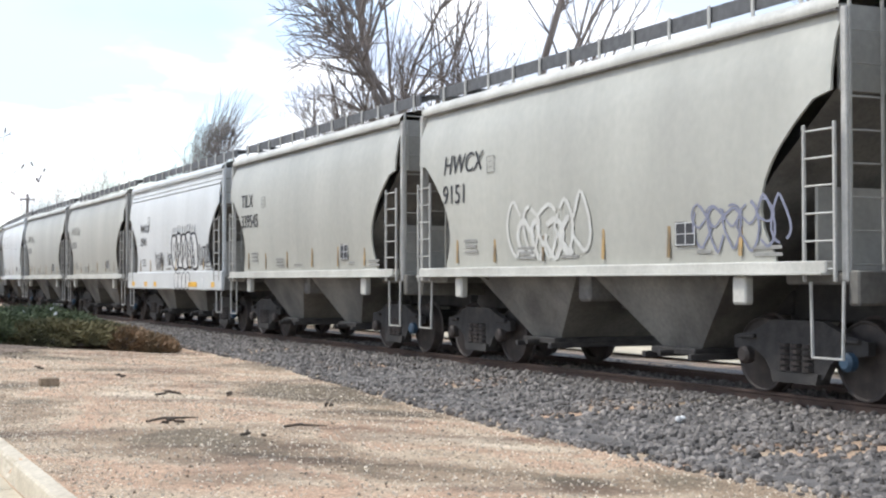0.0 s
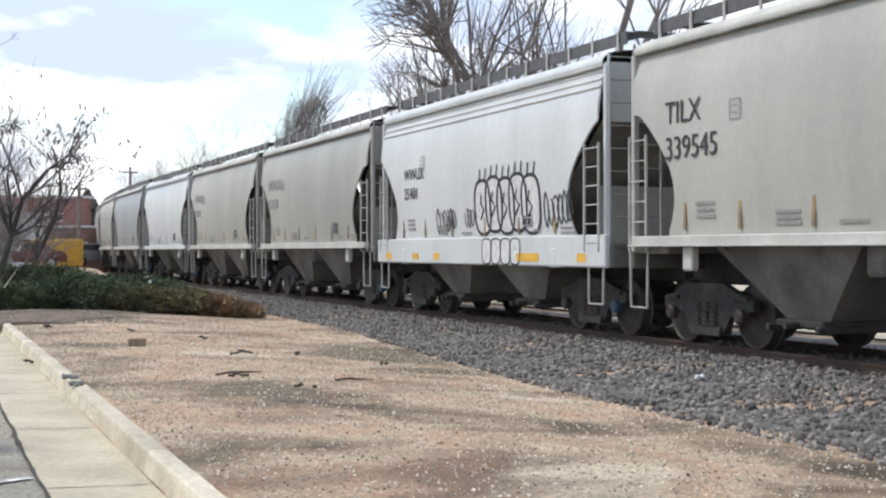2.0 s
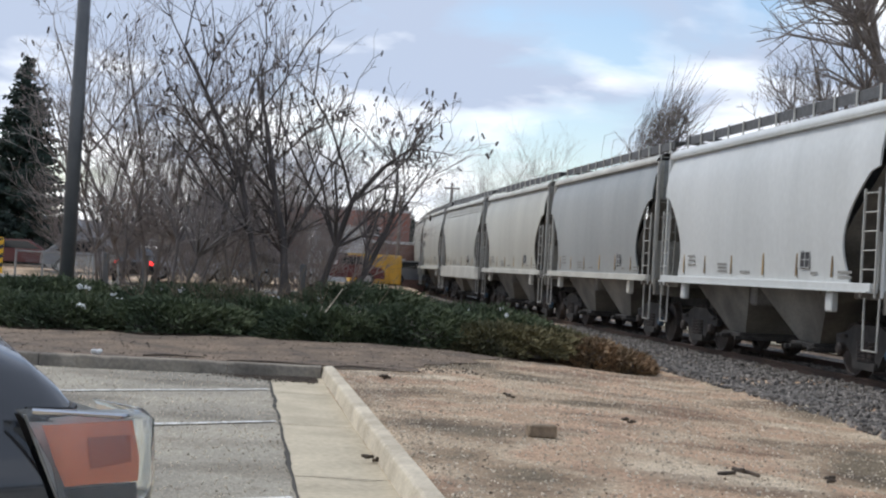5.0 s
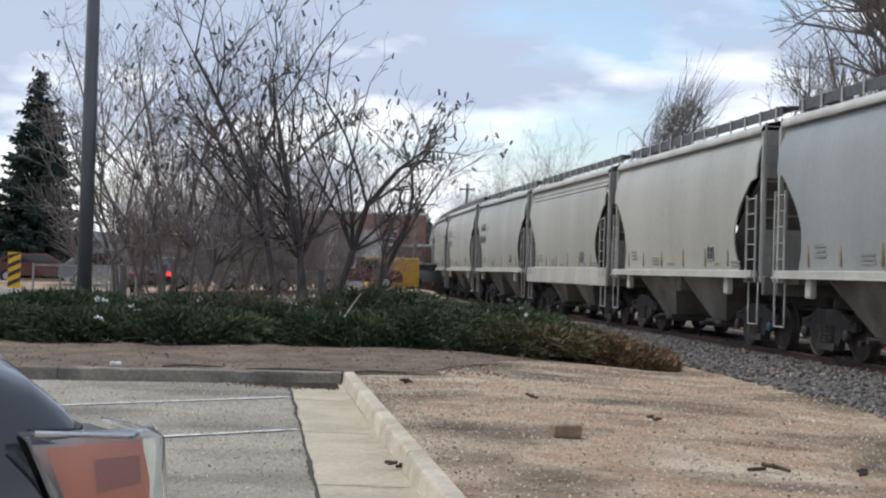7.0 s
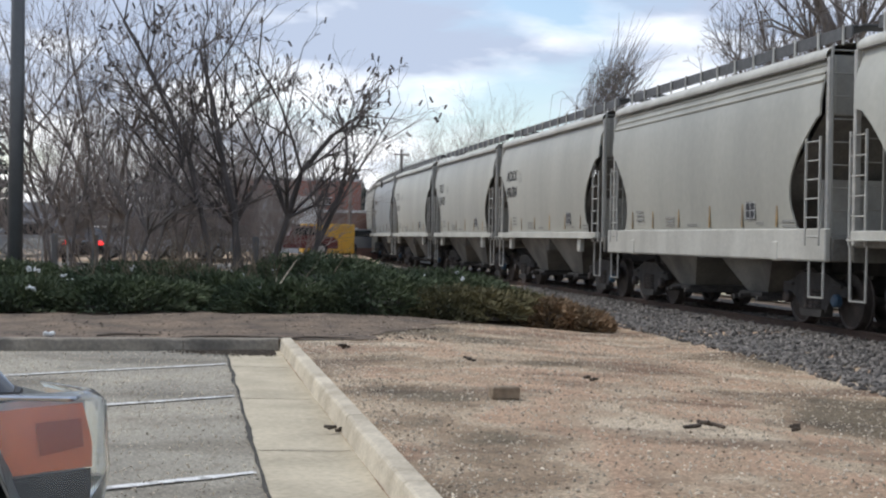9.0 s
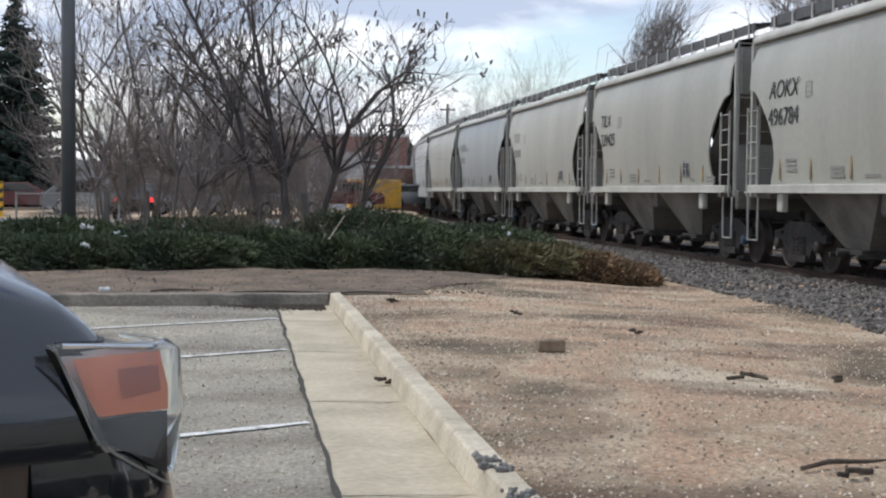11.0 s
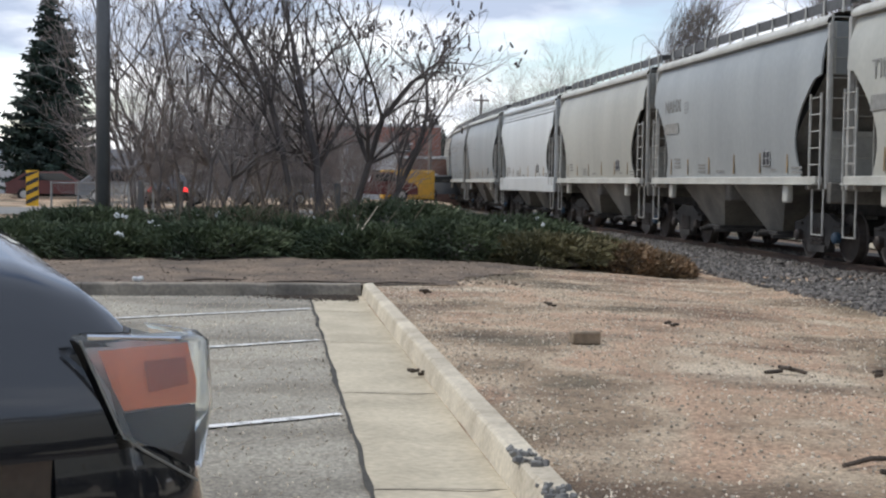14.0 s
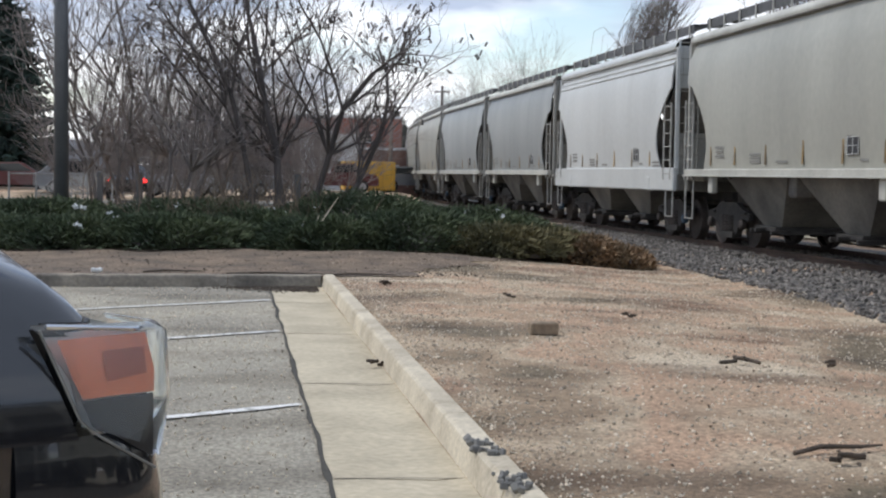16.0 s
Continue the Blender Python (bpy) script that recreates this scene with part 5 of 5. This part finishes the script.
# ---- the black truck ----
def truck(x, y, turn):
    """A black sport utility truck, nose at the origin along +x, its right side on y = 0."""
    t = thing("parked_truck", "shiny black parked truck with a clear headlight", "truck", pose(x, y, 0, 0, 0, turn))
    W = 1.92

    stations = [(-0.155, (0.040, 1.160, 0.06, 1.125)), (-0.185, (0.022, 1.200, 0.085, 1.135)), (-0.24, (0.012, 1.242, 0.105, 1.15)), (-0.35, (0.004, 1.280, 0.12, 1.165)), (-0.52, (0.0, 1.312, 0.13, 1.19)), (-0.75, (0.0, 1.335, 0.135, 1.21)), (-1.1, (0.0, 1.35, 0.14, 1.225)), (-1.5, (0.0, 1.355, 0.14, 1.23))]
    body = Shape()
    rows = []
    for sx, s in stations:
        inset, top, crown, shoulder = s
        tuck = inset + 0.062 - 0.6 * inset
        half = [(tuck + 0.008, shoulder - 0.02), (tuck + 0.022, shoulder), (tuck + 0.05, shoulder + (top - shoulder) * 0.50), (tuck + 0.09, shoulder + (top - shoulder) * 0.80), (tuck + 0.16, top), (W * 0.24, top + crown * 0.45), (W * 0.36, top + crown * 0.85), (W * 0.5, top + crown)]
        rows.append([(sx, p, q) for p, q in half + [(W - p, q) for p, q in half[-2::-1]]])
    body.grid(rows)
    part("hood", sharp(body.mesh("hood"), 60), M["car_black"], t, "glossy black hood")
    for s in (1, -1):
        flank = Shape()
        rows = []
        for k in range(13):
            sx = -0.215 - 1.285 * k / 12
            rows_z = []
            for j in range(11):
                u = j / 10
                z = 0.93 + (1.16 + 0.06 * ease(0.2, 1.0, -sx) - 0.93) * u
                front = -0.215 - 0.085 * u if k == 0 else sx - 0.085 * u * max(0, 1 - k / 3)
                yy = 0.004 + 0.070 * u ** 1.7
                rows_z.append((front, yy if s > 0 else W - yy, z))
            rows.append(rows_z)
        flank.grid(rows)
        part("front_wing", sharp(flank.mesh("front_wing"), 60), M["car_black"], t, "glossy black front wing")
    part("hood_seam", Shape().tube([(-0.275, 0.05, 1.144), (-0.18, 0.065, 1.140), (-0.155, 0.12, 1.142), (-0.15, 0.5, 1.16), (-0.15, W - 0.5, 1.16), (-0.155, W - 0.1, 1.142)], 0.008, 6), M["black_flat"], t)
    # lower fender with the wheel arch
    cx, r = -0.78, 0.50
    arch = [(cx + r * math.cos(a), 0.42 + r * math.sin(a) * 0.78) for a in [math.pi * k / 16 for k in range(17)]]
    for s, yy in ((1, 0.0), (-1, W - 0.05)):
        outline = [(-0.30, 0.935), (-1.5, 0.935), (-1.5, 0.42)] + arch[::-1] + [(-0.30, 0.42)]
        part("fender", Shape().plate(outline, 1, yy + 0.010, 0.040), M["car_black"], t)
        fl = Shape()
        rows = []
        for k in range(21):
            a = math.pi * k / 20
            ring = []
            for o, w in ((0.0, 0.02), (0.0, -0.035), (0.03, -0.05), (0.07, -0.02), (0.07, 0.01)):
                yv = w if s > 0 else 0.05 - w
                ring.append((cx + (r + o) * math.cos(a), yy + yv, 0.42 + (r + o) * math.sin(a) * 0.78))
            rows.append(ring)
        part("arch_flare", sharp(Shape().grid(rows, True).mesh("arch_flare")), M["black_flat"], t, "matt black wheel arch flare")
    # bumper, wrapped round the corner
    rows = []
    for z, o in ((0.36, -0.05), (0.45, 0.0), (0.62, 0.035), (0.80, 0.03), (0.88, 0.012), (0.935, -0.02)):
        ring = []
        for k in range(9):
            a = math.pi / 2 * k / 8
            ring.append((-0.26 + (0.26 + o) * math.sin(a) ** 0.9, 0.22 - (0.22 + o * 0.3) * math.cos(a) ** 0.9, z))
        ring = [(-0.34, -o * 0.3, z)] + ring
        rows.append(ring + [(p[0], W - p[1], p[2]) for p in ring[::-1]])
    part("bumper", sharp(Shape().grid(rows).mesh("bumper"), 50), M["car_black"], t, "black front bumper with a scuffed corner")
    part("bumper_seam", Shape().tube([(-0.36, -0.004, 0.60), (-0.20, -0.012, 0.63), (-0.10, 0.02, 0.70), (-0.05, 0.05, 0.74)], 0.004, 5), M["faint"], t)
    part("grille", Shape().box((-0.06, W / 2, 0.98), (0.08, 1.0, 0.26), 0.03), M["black_flat"], t)
    for k in range(4):
        part("grille_bar", Shape().box((-0.015, W / 2, 0.89 + 0.06 * k), (0.03, 0.96, 0.02), 0.006), M["chrome"], t)
    # headlights
    for s in (1, -1):
        def p(a, b, c):
            return (a, b if s > 0 else W - b, c)

        back = Shape().add([p(-0.285, 0.022, 1.135), p(-0.205, 0.032, 0.965), p(-0.045, 0.070, 0.865), p(-0.050, 0.072, 1.12), p(-0.02, 0.45, 1.11), p(-0.02, 0.45, 0.93)], [(0, 1, 2, 3), (3, 2, 5, 4)])
        lamp = part("headlight", back, M["reflector_white"], t, "clear headlight with an orange side marker")
        part("lower_housing", Shape().add([p(-0.200, 0.0175, 1.004), p(-0.052, 0.0367, 1.004), p(-0.050, 0.037, 0.875), p(-0.180, 0.020, 0.955)], [(0, 1, 2, 3)]), M["black_flat"], lamp)
        part("side_marker", Shape().add([p(-0.255, 0.010, 1.122), p(-0.070, 0.034, 1.124), p(-0.050, 0.0366, 1.05), p(-0.050, 0.0366, 1.006), p(-0.198, 0.0174, 1.008)], [(0, 1, 2, 3, 4)]), M["orange"], lamp, "orange side marker lens")
        part("marker_core", Shape().add([p(-0.165, 0.018, 1.095), p(-0.075, 0.0297, 1.097), p(-0.068, 0.0306, 1.045), p(-0.155, 0.0193, 1.035)], [(0, 1, 2, 3)]), M["orange_core"], lamp)
        rim = Shape().tube([p(-0.292, 0.006, 1.142), p(-0.212, 0.006, 0.965), p(-0.17, 0.010, 0.93), p(-0.04, 0.05, 0.850)], [0.003, 0.003, 0.003, 0.003], 6)
        part("lamp_rim", rim, M["faint"], lamp)
        rows = []
        for k in range(7):
            u = k / 6
            zt, zb = 1.138 - 0.016 * u, 0.955 - 0.092 * min(1, u * 1.2)
            xx = -0.288 + 0.300 * math.sin(u * math.pi / 2) ** 0.85
            yy = 0.0 + 0.13 * (1 - math.cos(u * math.pi / 2)) ** 1.1
            xb = -0.21 + 0.21 * math.sin(u * math.pi / 2)
            rows.append([p(xx - 0.012, yy + 0.03, zt + 0.012), p(xx, yy, zt - 0.006), p((xx + xb) / 2 + 0.012, yy - 0.006, (zt + zb) / 2), p(xb, yy + 0.004, zb)])
        rows.append([p(0.02, 0.45, 1.12), p(0.03, 0.45, 1.11), p(0.04, 0.45, 1.02), p(0.02, 0.45, 0.92)])
        lens = part("lens", Shape().grid(rows), M["lens"], lamp, "clear plastic lens", smooth=True)
        solid = lens.modifiers.new("thickness", "SOLIDIFY")
        solid.thickness = 0.004
        lens.visible_shadow = False
        part("top_trim", Shape().tube([p(-0.275, 0.02, 1.146), p(-0.10, 0.03, 1.132), p(-0.03, 0.09, 1.122), p(0.0, 0.2, 1.12)], 0.006, 6), M["chrome"], lamp)
    # cab, glass, rear
    side = [(-1.5, 0.42), (-1.5, 1.24), (-1.62, 1.26), (-4.75, 1.28), (-4.8, 0.9), (-4.78, 0.45), (-4.45, 0.42), (-4.4, 0.65), (-4.2, 0.85), (-3.85, 0.92), (-3.5, 0.85), (-3.3, 0.65), (-3.25, 0.42)]
    part("body", Shape().plate(side, 1, 0.004, W - 0.008), M["car_black"], t)
    cab = Shape()
    low = [(-1.45, 0.06, 1.22), (-4.72, 0.06, 1.25), (-4.72, W - 0.06, 1.25), (-1.45, W - 0.06, 1.22)]
    high = [(-2.25, 0.24, 1.78), (-4.4, 0.24, 1.78), (-4.4, W - 0.24, 1.78), (-2.25, W - 0.24, 1.78)]
    cab.add(low + high, [(0, 1, 5, 4), (1, 2, 6, 5), (2, 3, 7, 6), (3, 0, 4, 7), (4, 5, 6, 7)])
    part("cab", cab, M["car_black"], t)
    part("windscreen", Shape().add([(-1.50, 0.14, 1.26), (-1.50, W - 0.14, 1.26), (-2.19, W - 0.28, 1.75), (-2.19, 0.28, 1.75)], [(0, 1, 2, 3)]), M["window"], t, at=pose(0.012, 0, 0.016))
    for yy, s in ((0.0, 1), (W, -1)):
        for a, b in ((-1.85, -2.95), (-3.05, -4.35)):
            part("window", Shape().add([(a, yy + s * 0.075, 1.30), (b, yy + s * 0.075, 1.30), (b + (0.0 if b > -4 else 0.1), yy + s * 0.215, 1.72), (a - (0.45 if a > -2 else 0.0), yy + s * 0.215, 1.72)], [(0, 1, 2, 3)]), M["window"], t, at=pose(0, -s * 0.012, 0))
        part("wing_mirror", Shape().box((-1.75, yy - s * 0.12, 1.32), (0.12, 0.22, 0.18), 0.04), M["car_black"], t)
        for wx in (-0.78, -3.85):
            rows = []
            for rr, o in ((0.22, 0.03), (0.24, 0.0), (0.36, 0.0), (0.39, 0.03), (0.39, 0.20), (0.36, 0.24), (0.2, 0.24)):
                rows.append([(wx + rr * math.cos(2 * math.pi * k / 28), yy + s * (o + 0.02), 0.39 + rr * math.sin(2 * math.pi * k / 28)) for k in range(28)])
            wh = part("wheel", Shape().grid(rows, True), M["tyre"], t, "black tyre", smooth=True)
            rim = Shape().tube([(wx, yy + s * 0.05, 0.39), (wx, yy + s * 0.2, 0.39)], 0.225, 20)
            for k in range(6):
                a = 2 * math.pi * k / 6
                rim.box((wx + 0.12 * math.cos(a), yy + s * 0.045, 0.39 + 0.12 * math.sin(a)), (0.2, 0.03, 0.05), 0.008, Euler((0, -a, 0)).to_matrix())
            part("rim", rim, M["alloy"], wh)
    return t


truck(-0.145, 2.70, 28.0)

# ---- loose things on the dirt ----
br = thing("loose_brick", "weathered brown brick lying on the dirt", "brick", pose(2.50, 10.95, ground_z(2.50, 10.95), 0, 0, 4))
part("block", Shape().box((0, 0, 0.055), (0.235, 0.13, 0.105), 0.012), M["loose_brick"], br)
rng = random.Random(31)
for x, y, s in ((3.75, 12.7, 0.10), (3.6, 9.4, 0.20), (2.75, 5.9, 0.16), (3.2, 4.75, 0.12), (1.0, 10.0, 0.14), (2.9, 14.3, 0.10), (4.4, 9.6, 0.12), (5.1, 8.0, 0.10), (1.7, 15.8, 0.16)):
    d = thing("bark_debris", "dark broken piece of bark on the ground", "debris", pose(x, y, max(ground_z(x, y), 0.0 if x < KERB_X else -1), 0, 0, rng.uniform(-40, 40)), "bark debris on the ground")
    s *= 0.62
    sh = Shape()
    for k in range(4):
        sh.box((rng.gauss(0, s * 0.5), rng.gauss(0, s * 0.2), 0.02 + 0.01 * k), (s * rng.uniform(0.6, 1.1), s * 0.25, 0.025), 0.006, Euler((rng.gauss(0, 0.2), rng.gauss(0, 0.15), rng.gauss(0, 0.5))).to_matrix())
    part("piece", sh, M["twig_litter"], d)
for x, y, ln, a in ((0.6, 17.55, 1.5, -6), (-0.8, 17.7, 0.8, 10), (2.85, 6.1, 0.55, 15), (1.6, 17.4, 0.9, 4), (3.9, 5.4, 0.4, -20)):
    st = thing("fallen_stick", "thin dry fallen stick", "stick", pose(x, y, ground_z(x, y) + 0.02, 0, 0, a))
    part("stem", Shape().tube([(-ln / 2, 0, 0), (-ln / 6, 0.03, 0.015), (ln / 5, -0.02, 0.01), (ln / 2, 0.02, 0)], [0.012, 0.014, 0.011, 0.005], 6), M["twig_litter"], st)
for x, y in ((-1.75, 17.35), (-3.3, 17.75), (7.9, 5.2)):
    lt = thing("paper_scrap", "crumpled white scrap of paper", "litter", pose(x, y, ground_z(x, y)))
    part("scrap", Shape().box((0, 0, 0.05), (0.12, 0.05, 0.06), 0.015, Euler((0.3, 0.2, 0.4)).to_matrix()).box((0.05, 0.01, 0.06), (0.06, 0.06, 0.05), 0.015, Euler((0.8, 0.1, 0)).to_matrix()), M["litter"], lt)


# ---- loose stones ----
def scatter(name, count, pick, size, material, label, seed, low=False):
    """Many rough stones in one mesh."""
    rs = np.random.RandomState(seed)
    g = (1 + 5 ** 0.5) / 2
    if low:
        base = np.array([(1, 0, 0), (-1, 0, 0), (0, 1, 0), (0, -1, 0), (0, 0, 1), (0, 0, -1)], float)
        faces = np.array([(0, 2, 4), (2, 1, 4), (1, 3, 4), (3, 0, 4), (2, 0, 5), (1, 2, 5), (3, 1, 5), (0, 3, 5)])
    else:
        base = np.array([(-1, g, 0), (1, g, 0), (-1, -g, 0), (1, -g, 0), (0, -1, g), (0, 1, g), (0, -1, -g), (0, 1, -g), (g, 0, -1), (g, 0, 1), (-g, 0, -1), (-g, 0, 1)], float) / 1.9
        faces = np.array([(0, 11, 5), (0, 5, 1), (0, 1, 7), (0, 7, 10), (0, 10, 11), (1, 5, 9), (5, 11, 4), (11, 10, 2), (10, 7, 6), (7, 1, 8), (3, 9, 4), (3, 4, 2), (3, 2, 6), (3, 6, 8), (3, 8, 9), (4, 9, 5), (2, 4, 11), (6, 2, 10), (8, 6, 7), (9, 8, 1)])
    n = len(base)
    verts = np.empty((count * n, 3))
    for k in range(count):
        x, y = pick(rs)
        s = size * rs.uniform(0.55, 1.35)
        q = base * (1 + rs.normal(0, 0.16, (n, 3))) * rs.uniform(0.65, 1.2, 3) * s
        a, b = rs.uniform(0, 6.28, 2)
        ca, sa, cb, sb = math.cos(a), math.sin(a), math.cos(b), math.sin(b)
        q = q @ np.array([(ca, sa, 0), (-sa, ca, 0), (0, 0, 1)]) @ np.array([(1, 0, 0), (0, cb, sb), (0, -sb, cb)])
        verts[k * n:(k + 1) * n] = q + (x, y, ground_z(x, y) + s * rs.uniform(0.0, 0.5))
    fs = (faces[None] + (np.arange(count) * n)[:, None, None]).reshape(-1, 3)
    me = bpy.data.meshes.new(name)
    me.from_pydata(verts.tolist(), [], fs.tolist())
    me.materials.append(material)
    ob = new(name, me)
    return tagged(ob, label, "stones", kind="stuff")


def on_ballast(rs):
    y = -6 + 46 * rs.uniform() ** 1.4
    u = rs.uniform(-0.06, 1)
    return toe(y) + u * (TRACK_X + 1.8 - toe(y)), y


def on_dirt(rs):
    y = -5.5 + 26.5 * rs.uniform() ** 1.2
    return KERB_X + KERB_W + 0.05 + (toe(y) - KERB_X) * rs.uniform(), y


def by_kerb(rs):
    y = 1 + 16 * rs.uniform() ** 1.3
    return KERB_X + KERB_W + abs(rs.normal(0, 0.25)) + 0.02, y


def on_lot(rs):
    return rs.uniform(-4, 0.4), 3 + 14 * rs.uniform() ** 1.3


scatter("ballast_stones", 38000, on_ballast, 0.034, M["ballast"], "angular grey crushed ballast stones", 1)
scatter("lot_grit", 7000, on_lot, 0.0075, M["pebble"], "fine pale grit on the asphalt", 7, True).location.z = 0.062
scatter("gravel", 24000, on_dirt, 0.0105, M["pebble"], "pale gravel and chips strewn over dirt", 2, True)
scatter("dirt_crumbs", 1500, on_dirt, 0.010, M["mulch"], "brown crumbs of bark and soil over the dirt", 4, True)


def by_far_kerb(rs):
    return rs.uniform(-6, 3.2) , FAR_KERB_Y + 0.25 + 4.6 * rs.uniform() ** 1.2


scatter("ground_litter", 2600, by_far_kerb, 0.016, M["twig_litter"], "brown leaf and bark litter below the junipers", 5, True)
def in_corner(rs):
    return 0.98 - abs(rs.normal(0, 0.45)), FAR_KERB_Y - 0.06 - abs(rs.normal(0, 0.28))


scatter("leaf_drift", 2600, in_corner, 0.011, M["twig_litter"], "dark drift of wet leaves in the gutter corner", 6, True).location.z = 0.065
scatter("kerbside_gravel", 2600, by_kerb, 0.008, M["pebble"], "dark bits of bark and gravel along the kerb", 3, True)


def motions():
    """The train rolls past at a steady speed, its wheels turning."""
    spins = {}
    for i, w in wagons:
        rows = []
        for k in range(17):
            s = FIRST + (i - 0.5) * PITCH - SPEED * k
            x, y, a = track_at(s)
            rows.append((float(k), pose(x, y, RAIL_Z, 0, 0, -math.degrees(a))))
        walk(w, rows)
        for b in w.children:
            for o in b.children:
                if not o.name.startswith("wheelset"):
                    continue
                key = round(o.location.y, 2)
                if key not in spins:
                    turn = math.degrees(SPEED / 0.46)
                    n = 208
                    walk(o, [(16.0 * k / n, pose(0, key, 0.44, turn * 16.0 * k / n)) for k in range(n + 1)])
                    spins[key] = o
                else:
                    o.rotation_mode = "QUATERNION"
                    o.animation_data_create()
                    o.animation_data.action = spins[key].animation_data.action
                    o.animation_data.action_slot = spins[key].animation_data.action_slot


motions()
